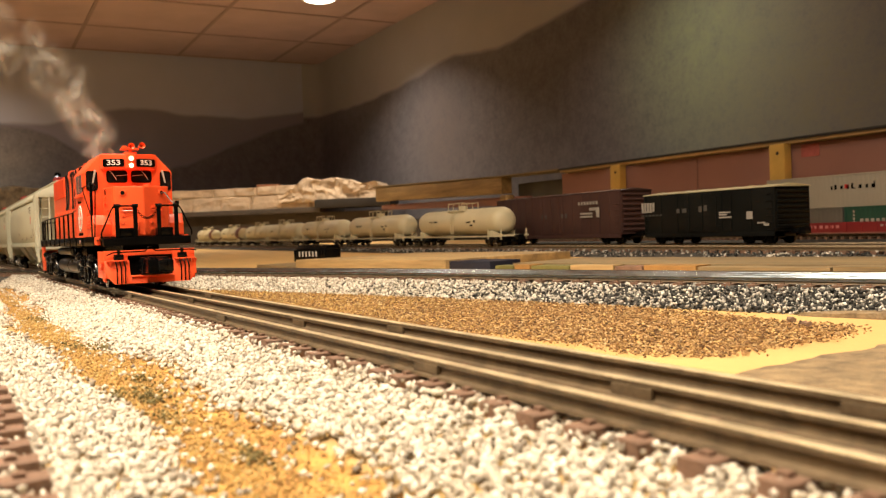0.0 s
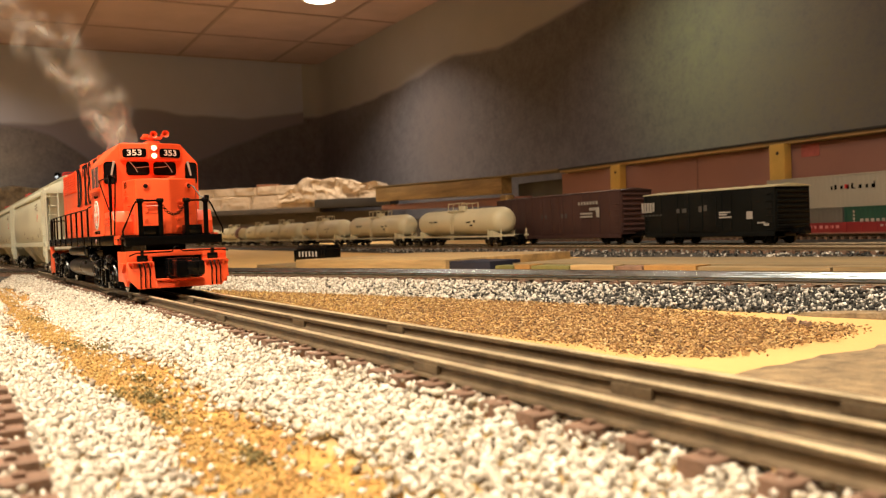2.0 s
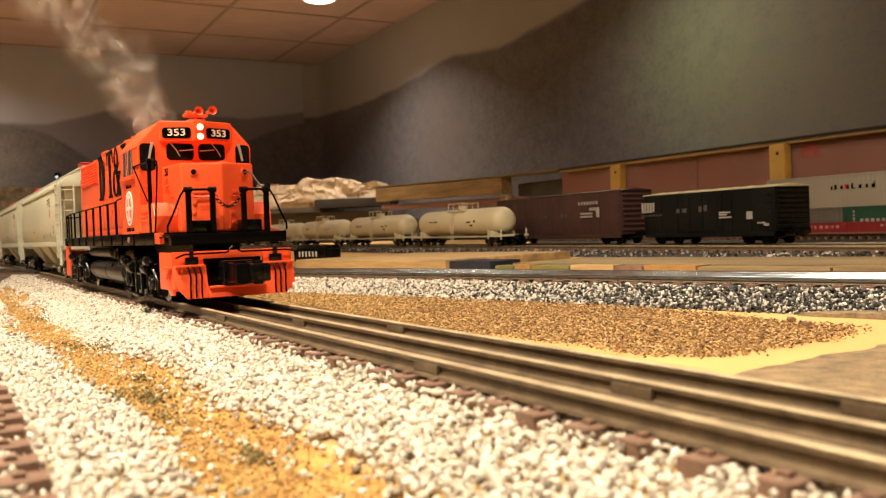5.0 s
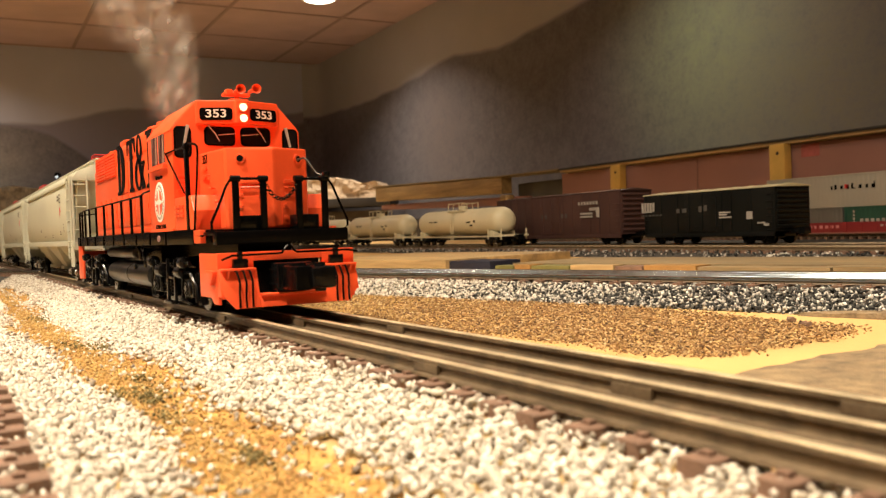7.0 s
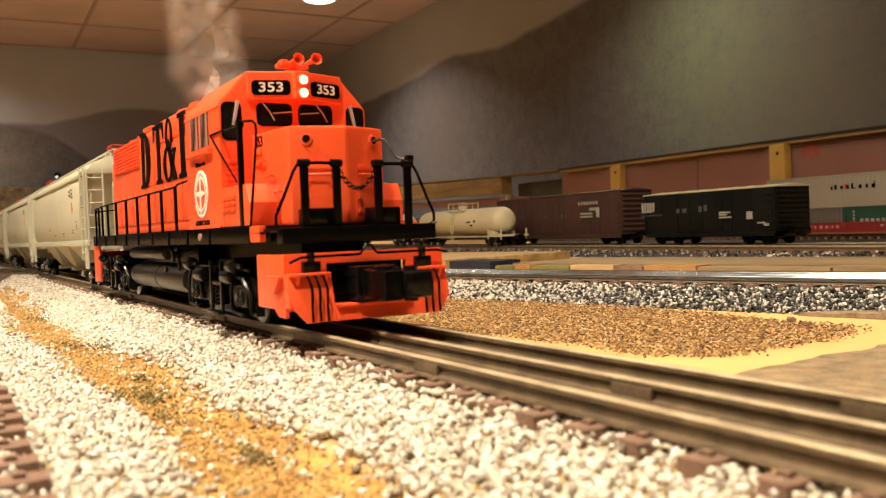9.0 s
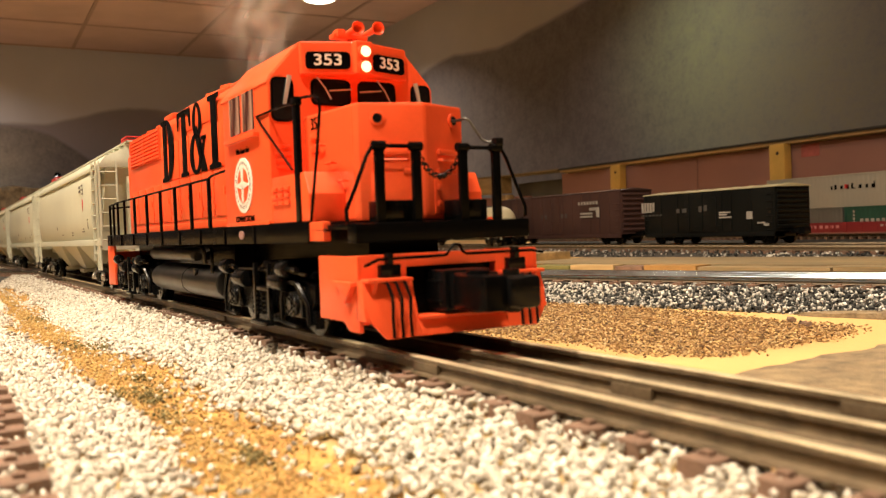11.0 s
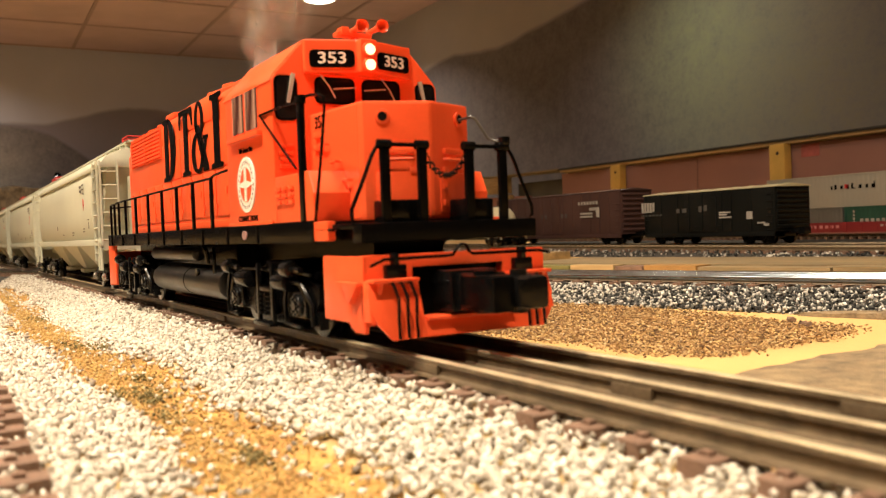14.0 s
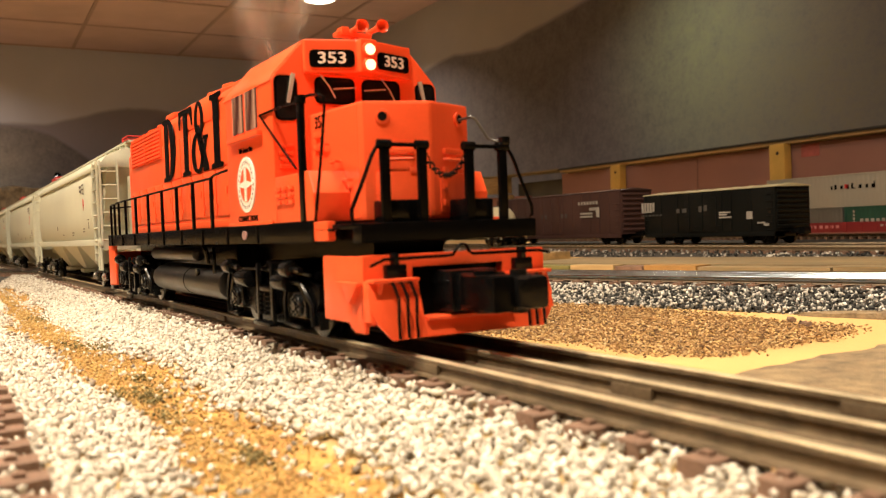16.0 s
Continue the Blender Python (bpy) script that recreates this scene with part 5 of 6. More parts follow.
    # stencilled data panels
    for s in (-1, 1):
        for x, z, w, ht in ((-60, 73, 6, 1.2), (-60, 70, 6, 1.2), (-60, 67, 4, 1.2), (-72, 72, 6, 1.6), (-72, 69, 6, 1.6), (-62, 42, 6, 0.8), (-62, 40, 8, 0.8), (-118, 40, 8, 0.8), (-118, 38, 6, 0.8), (-176, 39, 7, 0.8), (-214, 44, 4, 3), (-40, 48, 4, 0.8), (-42, 42, 1.6, 5)):
            yy = s * (31.3 if z > 44 else 30.9)
            part("stencil", box(B(), x - w, x, yy - 0.3, yy + 0.2, z, z + ht), STENCIL, h, "small dark stencilled mark")
        bm = prism(B(), [(-65, 60), (-62.6, 64), (-60, 60), (-62.6, 55)], "y", s * 31.2 - 0.3, s * 31.2 + 0.35)
        part("stencil", bm, RED, h, "small orange-red mark")
    coupler(h, 2, 1)
    coupler(h, -L - 2, -1)
    for x in (-46, -L + 46):
        car_truck(h, x, False, True)
    return h


HOPPER_AT = [-344, -746, -1148, -1550]
hopper_first = hopper()
HOPPERS = [hopper_first] + [copy_thing(hopper_first, TRACK @ at(x, 0, 0)) for x in HOPPER_AT[1:]]


# ---- parked cars on the storage tracks (x away from the viewer, near side is +y) ----
def bars(rows, y, parent, material, label, d=0.3):
    for x0, x1, z0, z1 in rows:
        part("stencil", box(B(), x0, x1, y - d, y + d, z0, z1), material, parent, label)


def boxcar(m, L, H, paint, label, marks, roof_mat, ribs):
    c = thing("boxcar", m, label, "freight car", "parked boxcars")
    w = 31
    part("body", box(B(), 6, L - 6, -w, w, 15.5, H - 4, 0.6), paint, c)
    part("roof", prism(B(), [(-w - 0.8, H - 4.6), (-w - 0.8, H - 3.4), (0, H), (w + 0.8, H - 3.4), (w + 0.8, H - 4.6)], "x", 4, L - 4, 0.3), roof_mat, c, "dull pale roof")
    for k in range(9):
        x = 14 + k * (L - 28) / 8
        part("roof_rib", prism(B(), [(-w, H - 3.4), (0, H + 0.8), (w, H - 3.4), (0, H - 1)], "x", x - 1, x + 1), roof_mat, c)
    n = int((L - 20) / ribs)
    for s in (-1, 1):
        for k in range(n + 1):
            x = 10 + k * (L - 20) / n
            if abs(x - L / 2) > 38:
                part("side_post", box(B(), x - 1.0, x + 1.0, s * w - 0.9, s * w + 0.9, 16, H - 5, 0.3), paint, c)
        for e in (-1, 1):
            x = L / 2 + e * 18
            d = part("door", box(B(), x - 17, x + 17, s * w - 1.4, s * w + 1.4, 17, H - 7, 0.4), paint, c)
            for k in range(4):
                part("door_rib", box(B(), x - 16, x + 16, s * (w + 1.4) - 0.5, s * (w + 1.4) + 0.5, 24 + k * 13, 25.4 + k * 13), paint, d)
            part("lock_bar", tube(B(), [(x + e * 8, s * (w + 2.2), 20), (x + e * 8, s * (w + 2.2), H - 10)], 0.7), paint, d)
        part("side_sill", box(B(), 8, L - 8, s * (w - 1) - 1, s * (w - 1) + 1, 10, 16, 0.3), paint, c)
    for x, e in ((6, -1), (L - 6, 1)):
        for k in range(8):
            z = 20 + k * (H - 28) / 7.6
            part("end_rib", cyl(B(), (x, -w + 4, z + 2), (x, w - 4, z + 2), 2.2, 8), paint, c)
        bm = B()
        for k in range(6):
            tube(bm, [(x - e * 1, w + 1.2, 18 + k * 9), (x - e * 12, w + 1.2, 18 + k * 9)], 0.5, 5)
        part("ladder", bm, paint, c)
    for rows, mt, lab in marks:
        bars(rows, w + 2.0, c, mt, lab)
    part("underframe", box(B(), 10, L - 10, -10, 10, 9, 16, 0.5), BLACK_SOFT, c)
    coupler(c, 6, -1)
    coupler(c, L - 6, 1)
    for x in (44, L - 44):
        car_truck(c, x, False)
    return c


def yard_at(s, lat=0.0):
    """Pose on the storage track at that distance along it."""
    return YARD @ at(s, lat, 0)


GREY_TEXT = mat("faded_white_lettering", (0.34, 0.32, 0.29), 0.7, var=0.15)
DIM_TEXT = mat("worn_grey_lettering", (0.07, 0.065, 0.06), 0.7, var=0.2)
PALE_ROOF = mat("pale_roof_paint", (0.42, 0.38, 0.24), 0.6, var=0.1)
boxcar(yard_at(1192), 258, 76, BLACK_CAR, "black model boxcar with pale roof, parked in the yard",
       [([(251, 255, 48, 61), (245, 249, 48, 61), (239, 243, 48, 61), (233, 237, 48, 61), (227, 231, 48, 61), (233, 255, 46.5, 49)], GREY_TEXT, "bold white bars of a painted emblem"),
        ([(211 + k * 8, 216 + k * 8, 41, 43.5) for k in range(6)], DIM_TEXT, "small worn grey marks"),
        ([(160, 168, 44, 50), (174, 180, 44, 50), (130, 136, 44, 52), (120, 126, 45, 53)], DIM_TEXT, "worn grey marks on the doors"),
        ([(78, 98, 41, 43), (84, 98, 38, 40), (76, 98, 34.5, 36.5), (40, 50, 32, 42), (20, 32, 26, 28), (14, 22, 23, 26)], GREY_TEXT, "small pale stencilled lines")], PALE_ROOF, 30)
boxcar(yard_at(1494), 394, 88, BROWN_CAR, "rust-brown model boxcar with dark ribbed ends, parked in the yard",
       [([(62 + k * 8, 67 + k * 8, 65, 70) for k in range(7)], GREY_TEXT, "white bars of a painted name"),
        ([(58, 66, 44, 60), (66, 84, 55, 60), (76, 110, 49, 52), (76, 110, 44, 47)], GREY_TEXT, "white painted emblem of plain bars"),
        ([(210, 216, 45, 52), (222, 228, 45, 53), (160, 166, 45, 52), (148, 154, 45, 52)], DIM_TEXT, "worn pale marks on the doors")], BROWN_CAR, 24)


def tank_car(m, banded=False):
    c = thing("tank_car", m, "cream-white model tank car with %s, parked in the yard" % ("a brown end" if banded else "dome walkway"), "freight car", "parked tank cars")
    L, r, zc = 392, 25, 45.5
    bm = B()
    rings = []
    for x, k in ((26, 0.02), (27, 0.35), (29, 0.62), (33, 0.83), (39, 0.95), (46, 1.0), (L - 46, 1.0), (L - 39, 0.95), (L - 33, 0.83), (L - 29, 0.62), (L - 27, 0.35), (L - 26, 0.02)):
        rings.append([bm.verts.new((x, r * k * math.cos(a * 0.19635), zc + r * k * math.sin(a * 0.19635))) for a in range(32)])
    for a, b in zip(rings, rings[1:]):
        for j in range(32):
            bm.faces.new((a[j], a[(j + 1) % 32], b[(j + 1) % 32], b[j]))
    bm.faces.new(rings[0][::-1])
    bm.faces.new(rings[-1])
    part("tank", bm, TANK, c, "smooth cream tank barrel", smooth=0.9)
    if banded:
        part("end_band", prism(B(), [((r + 0.7) * math.cos(a * 0.2618), zc + (r + 0.7) * math.sin(a * 0.2618)) for a in range(24)], "x", 36, 82, 0.4), BROWN_END, c, "rust-brown painted end band")
    for x in (120, 282):
        part("tank_band", prism(B(), [((r + 0.5) * math.cos(a * 0.2618), zc + (r + 0.5) * math.sin(a * 0.2618)) for a in range(24)], "x", x - 0.8, x + 0.8), TANK, c)
    bm = B()
    for s in (-1, 1):
        box(bm, 6, L - 6, s * 26 - 1.2, s * 26 + 1.2, 16.5, 18.6, 0.3)
        for x in (8, 54, L - 54, L - 8):
            box(bm, x - 1, x + 1, s * 26 - 1, s * 26 + 1, 12, 30)
    for x in (8, L - 8):
        box(bm, x - 7, x + 7, -27, 27, 17, 20, 0.4)
    part("centre_sill", box(B(), 8, L - 8, -6, 6, 11, 17), BLACK_SOFT, c)
    part("underframe", bm, TANK, c, "cream side sills and end platforms")
    for x in (50, L - 50):
        part("saddle", prism(B(), [(-23, 17), (-23, 28), (-16, 25), (0, 20), (16, 25), (23, 28), (23, 17)], "x", x - 9, x + 9, 0.5), TANK, c)
    dome = part("dome", cyl(B(), (L / 2, 0, zc + r - 4), (L / 2, 0, zc + r + 7), 9, 20, bev=1), TANK, c)
    bm = B()
    for x in (L / 2 - 34, L / 2 - 12, L / 2 + 12, L / 2 + 34):
        for y in (-15, 15):
            tube(bm, [(x, y, zc + r - 5), (x, y, zc + r + 12)], 0.8)
    for y in (-15, 15):
        tube(bm, [(L / 2 - 34, y, zc + r + 12), (L / 2 + 34, y, zc + r + 12)], 0.8)
        box(bm, L / 2 - 36, L / 2 + 36, y - 3, y + 3, zc + r - 4, zc + r - 2.6)
    part("platform_rail", bm, TANK, dome, "cream railing round the dome")
    for s in (-1, 1):
        bm = B()
        path = [(s * 26, 12), (s * 26.4, 30), (s * 26.4, zc), (s * 23, zc + 15), (s * 14, zc + 23)]
        for x in (L / 2 - 5, L / 2 + 5):
            tube(bm, [(x, y, z) for y, z in path], 0.7)
        for k in range(11):
            z = 14 + k * 5
            y = s * 26.4 if z < 52 else s * (26.4 - (z - 52) * 0.3)
            tube(bm, [(L / 2 - 5, y, z), (L / 2 + 5, y, z)], 0.55, 5)
        part("ladder", bm, TANK, c)
    bars([(120, 138, 44, 46), (104, 110, 44, 48), (114, 124, 38, 40), (262, 278, 47, 49), (284, 300, 47, 49)], 25.2, c, BLACK_SOFT, "small dark stencilled marks")
    coupler(c, 6, -1)
    coupler(c, L - 6, 1)
    for x in (46, L - 46):
        car_truck(c, x, False)
    return c


BROWN_END = mat("rust_brown_paint", (0.14, 0.04, 0.028), 0.5, var=0.12, scale=15)
tank_first = tank_car(yard_at(1720, 88))
for x in (2145, 2556, 2950, 3262):
    copy_thing(tank_first, yard_at(x, 88))
tank_far = tank_car(yard_at(3700, 88), True)
copy_thing(tank_far, yard_at(4215, 88))


def container(name, m, L, H, paint, label, marks=()):
    c = thing(name, m, label, "container", "stacked containers")
    part("shell", box(B(), 0, L, -25, 25, 0, H, 0.5), paint, c)
    n = int(L / 9)
    for s in (-1, 1):
        for k in range(n):
            share("side_panel", PANEL[0], c, at(5 + k * (L - 8) / n, s * 25.1, 0) @ Matrix.Diagonal((1, 1, H / 54, 1))).data = PANEL_BY[paint.name]
        part("top_rail", box(B(), 0, L, s * 25 - 0.8, s * 25 + 0.8, H - 2.4, H + 0.3, 0.2), paint, c)
        part("bottom_rail", box(B(), 0, L, s * 25 - 0.8, s * 25 + 0.8, 0, 2.6, 0.2), paint, c)
    for x in (1.2, L - 1.2):
        for s in (-1, 1):
            part("corner_post", box(B(), x - 1.5, x + 1.5, s * 24.6 - 1.4, s * 24.6 + 1.4, -0.1, H + 0.4, 0.2), paint, c)
    for rows, mt, lab in marks:
        bars(rows, 26.1, c, mt, lab)
    return c


PANEL_BY = {p.name: mesh_of("side_panel", box(B(), 0, 5, -0.16, 0.16, 3, 51), p) for p in (LIGHT_BOX, GREY_BOX, GREEN)}
PANEL = [PANEL_BY[LIGHT_BOX.name]]


WELL_RED = mat("deep_red_paint", (0.19, 0.013, 0.018), 0.5, var=0.1)


def well_car(m):
    c = thing("well_car", m, "red model container well car parked in the yard", "freight car")
    bm = B()
    for s in (-1, 1):
        box(bm, 60, 400, s * 28 - 1.5, s * 28 + 1.5, 4, 21, 0.5)
        for k in range(12):
            box(bm, 70 + k * 29, 72 + k * 29, s * 29.6 - 0.8, s * 29.6 + 0.8, 4, 21)
    part("side_sill", bm, WELL_RED, c, "deep red side sills")
    part("well_floor", box(B(), 60, 400, -27, 27, 4, 6), WELL_RED, c)
    for a, b in ((4, 62), (398, 456)):
        part("end_platform", box(B(), a, b, -24, 24, 16, 22, 0.5), WELL_RED, c)
    bars([(230 + k * 11, 236 + k * 11, 11, 16) for k in range(8)], 29.8, c, mat("pink_lettering", (0.5, 0.2, 0.2), 0.6), "pale lettering drawn as bars")
    bars([(120 + k * 9, 125 + k * 9, 13, 16) for k in range(4)], 29.8, c, GREY_TEXT, "small white marks")
    for x in (34, 426):
        car_truck(c, x, False)
    return c


WELL = 1200
well_car(yard_at(WELL, -405))
container("container", yard_at(WELL + 66, -405) @ at(0, 0, 6.2), 156, 40, GREEN, "dark green model shipping container in the well car",
          [([(120 - k * 10, 126 - k * 10, 12, 20) for k in range(11)], GREY_TEXT, "white lettering drawn as bars"), ([(136, 139, 12 + k * 6, 16 + k * 6) for k in range(4)], GREY_TEXT, "white lettering drawn as bars")])
container("container", yard_at(WELL + 226, -405) @ at(0, 0, 6.2), 160, 40, GREY_BOX, "dark grey model shipping container in the well car")
container("container", yard_at(WELL + 66, -405) @ at(0, 0, 46.8), 320, 55, LIGHT_BOX, "pale grey model shipping container stacked on top",
          [([(170, 174, 30, 38), (178, 181, 30, 36), (158, 162, 30, 36)], BLACK, "black lettering drawn as bars"),
           ([(146, 150, 30, 37), (134, 141, 30, 31.6), (138, 141, 30, 39), (122, 127, 30, 36), (110, 114, 30, 36), (98, 103, 30, 36), (97, 99, 30, 40)], BLACK, "black lettering drawn as bars"),
           ([(147, 154, 31, 38)], RED, "red emblem patch")])


# ---- upper shelf along the right-hand side, boards, rocks and clutter ----
SHELF = at(1750, 0, 0, 0, 0, 118.15)     # x runs along the shelf's front edge, away from the viewer; +y is the viewer's side


def upper_shelf():
    sh = thing("upper_shelf", SHELF, "long upper shelf with yellow wooden edge, posts and pink foam fascia", "shelf")
    part("deck", box(B(), 300, 2920, -500, 4, 190, 197), PLY, sh, "plywood shelf deck")
    part("edge_strip", box(B(), 300, 2920, 4.2, 16, 191, 201, 0.8), WOOD, sh, "long yellow wooden edge strip")
    part("edge_strip", box(B(), 300, 2920, 16.2, 20, 197.5, 203, 0.4), DARK_BOARD, sh, "dark edge strip")
    for x in (2115, 2655):
        part("post", box(B(), x - 20, x + 20, 2, 24, -15, 192, 1.0), YELLOW_WOOD, sh, "upright yellow wooden post")
        part("knot", disc(B(), (x - 2, 24.1, 172), 4, "y", 0.5, 10), DARK_BOARD, sh)
    x = 300
    for L in (740, 820, 520, 560):
        part("fascia_panel", box(B(), x + 1.5, x + L - 1.5, -24, -6, -15, 189, 0.6), FOAM, sh, "pink foam board panel")
        x += L
    part("red_patch", box(B(), 2030, 2075, -5.6, -4.9, 160, 186), mat("faded_red", (0.42, 0.12, 0.11), 0.8), sh, "faded red painted patch")
    return sh


upper_shelf()


DULL_ORANGE = mat("dull_orange_paint", (0.34, 0.19, 0.06), 0.65, var=0.2, scale=40)
OLIVE = mat("olive_paint", (0.17, 0.16, 0.05), 0.6, var=0.2, scale=40)


def boards():
    # heavy beam and ledge further along the shelf
    solid("wooden_beam", prism(B(), [(3255, 147), (3255, 202), (4300, 228), (4300, 168)], "y", -30, 12, 1.5), WOOD, SHELF, "heavy yellow pine beam under the shelf edge", "beam")
    solid("dark_ledge", prism(B(), [(2925, 198), (2925, 204), (3250, 207), (4300, 236), (4300, 229), (3250, 203)], "y", -60, 20, 0.8), PLY, SHELF, "thin tan ledge board above the beam", "board")
    solid("mauve_strip", prism(B(), [(3150, 104), (3150, 134), (4300, 152), (4300, 130)], "y", -40, -14, 0.8), FOAM, SHELF, "mauve foam strip under the beam", "foam strip")
    solid("grey_panel", box(B(), 2930, 3240, -60, -46, -15, 178, 0.8), mat("grey_green_panel", (0.10, 0.095, 0.07), 0.5, var=0.3, scale=9), SHELF, "dull grey-green panel behind the cars", "panel")
    solid("back_panel", box(B(), 2940, 6400, -330, -300, -15, 92, 0.8), DARK_BOARD, SHELF, "dark board along the back of the yard", "panel")
    solid("pale_block", box(B(), 3200, 3238, 0, 30, 110, 140, 1), WOOD, SHELF, "small pale wooden block", "block")
    # flat board, block and painted scraps beyond the curved track
    m = at(0, 0, 0, 0, 0, -46)
    solid("plywood_board", box(B(), -943, -660, 640, 860, GROUND_Z + 0.2, GROUND_Z + 15, 0.8), WOOD, m, "pale pine board lying on the table", "board")
    solid("blue_block", box(B(), -656, -596, 642, 690, GROUND_Z + 0.2, GROUND_Z + 13.5, 0.8), BLUE, m, "dark blue painted wooden block", "block")
    x = -592
    for k, (w, mt, lab) in enumerate(((26, OLIVE, "olive green"), (22, DULL_ORANGE, "dull orange"), (48, OLIVE, "olive green"), (50, WOOD, "yellow pine"), (30, TIE, "brown"), (52, DULL_ORANGE, "dull orange"), (110, PLY, "tan"), (150, PLY, "tan"), (140, WOOD, "yellow pine"))):
        solid("wood_scrap", box(B(), x + 1, x + w - 1, 644, 662 + 4 * (k % 3), GROUND_Z + 0.2, GROUND_Z + 9 + (k % 2), 0.5), mt, m, "%s painted strip of scrap wood on the table" % lab, "wood scrap", "wood scraps")
        x += w
    solid("plywood_board", box(B(), -592, 60, 672, 800, GROUND_Z + 0.2, GROUND_Z + 10, 0.8), PLY, m, "tan plywood board lying on the table", "board")
    # sagging sheet of torn paper and loose pieces
    solid("torn_board", prism(B(), [(-1120, 690), (-960, 655), (-925, 700), (-990, 760), (-1110, 790)], "z", GROUND_Z + 0.2, GROUND_Z + 5, 0.5), PLY, m, "torn tan cardboard lying on the table", "cardboard")


boards()


def rough_slab(name, pts, z, h, material, label, category, seed):
    """A thin broken slab with an uneven outline and top."""
    rng = random.Random(seed)
    P = []
    for (x0, y0), (x1, y1) in zip(pts, pts[1:] + pts[:1]):
        n = max(2, int(math.hypot(x1 - x0, y1 - y0) / 6))
        for k in range(n):
            P.append((x0 + (x1 - x0) * k / n + rng.uniform(-1.4, 1.4), y0 + (y1 - y0) * k / n + rng.uniform(-1.4, 1.4)))
    bm = B()
    cx, cy = sum(p[0] for p in P) / len(P), sum(p[1] for p in P) / len(P)
    low = [bm.verts.new((x, y, z)) for x, y in P]
    rings = [low]
    for q, hh in ((0.985, h * 0.7), (0.8, h), (0.5, h), (0.2, h)):
        rings.append([bm.verts.new((cx + (x - cx) * q, cy + (y - cy) * q, z + hh + rng.uniform(-0.25, 0.25) * h)) for x, y in P])
    for a, b in zip(rings, rings[1:]):
        for j in range(len(P)):
            bm.faces.new((a[j], a[(j + 1) % len(P)], b[(j + 1) % len(P)], b[j]))
    bm.faces.new(rings[-1])
    bm.faces.new(low[::-1])
    return solid(name, bm, material, Matrix(), label, category)


rough_slab("plaster_slab", [(84, 255), (124, 284), (158, 302), (300, 330), (330, 200), (180, 150), (108, 218)], GROUND_Z + 0.1, 1.6, ROCK_FLAT, "thin grey-brown plaster slab with a broken edge", "plaster", 5)
rough_slab("plaster_slab", [(168, 408), (180, 396), (200, 375), (300, 290), (330, 250), (290, 310), (222, 386)], GROUND_Z + 0.1, 3.0, ROCK_FLAT, "thin crumbling grey-brown plaster slab beside the curved track", "plaster", 6)
rough_slab("pebble", [(155, 385), (158, 383.5), (159, 386), (156, 387.5)], GROUND_Z, 2.2, TIE, "small dark pebble on the yellow ground", "pebble", 7)
rough_slab("pebble", [(152, 364), (154.6, 362.6), (155.4, 365), (153, 366.2)], GROUND_Z, 2.4, TIE, "small dark pebble among the wood chips", "pebble", 8)


def rock_bank(name, m, L, base, tops, depth, label, seed, blocks, material=None):
    """A rough plaster cliff: a crinkled face under an uneven top line."""
    rng = random.Random(seed)
    bm = B()
    nx, nz = (260, 30) if blocks else (120, 20)
    def top(u):
        k = u * (len(tops) - 1)
        i = min(int(k), len(tops) - 2)
        f = k - i
        f = f * f * (3 - 2 * f)
        return tops[i] * (1 - f) + tops[i + 1] * f
    grid = []
    for i in range(nx + 1):
        u = i / nx
        col = []
        for j in range(nz + 1):
            w = j / nz
            t = top(u)
            z = base + (t - base) * min(w * 1.4, 1)
            y = -depth * max(0, w * 1.4 - 1) / 0.4
            p = Vector((u * L, y, z))
            nn = noise.turbulence_vector(Vector((p.x * 0.012 + seed, p.z * 0.02, p.y * 0.01)), 4, False) * 16
            cut = 0
            if blocks:
                row = 0 if w < 0.42 else 1
                cut = 7 if abs((p.x / (330 - 90 * row) + 0.37 * row) % 1 - 0.5) > 0.475 or 0.40 < w < 0.45 else 2.5 * math.sin(int(p.x / (330 - 90 * row) + 0.37 * row + 0.5) * 2.7 + row)
                nn *= 0.35
            n2 = noise.turbulence_vector(Vector((p.x * 0.045 + seed, p.z * 0.06, p.y * 0.04)), 3, True) * (3 if blocks else 7)
            p += Vector((nn.x * 0.3 + n2.x * 0.4, nn.y + cut + n2.y, (nn.z * 0.35 + n2.z * 0.6) * (1 if w > 0.1 else 0)))
            col.append(bm.verts.new(p))
        grid.append(col)
    for i in range(nx):
        for j in range(nz):
            bm.faces.new((grid[i][j], grid[i + 1][j], grid[i + 1][j + 1], grid[i][j + 1]))
    b0 = [bm.verts.new((c[0].co.x, -depth, base)) for c in grid]
    b1 = [bm.verts.new((c[-1].co.x, c[-1].co.y - 1, c[-1].co.z)) for c in grid]
    for i in range(nx):
        bm.faces.new((grid[i][-1], grid[i + 1][-1], b1[i + 1], b1[i]))
        bm.faces.new((b1[i], b1[i + 1], b0[i + 1], b0[i]))
        bm.faces.new((b0[i], b0[i + 1], grid[i + 1][0], grid[i][0]))
    return solid(name, bm, material or PLASTER, m, label, "rock", smooth=0.9)


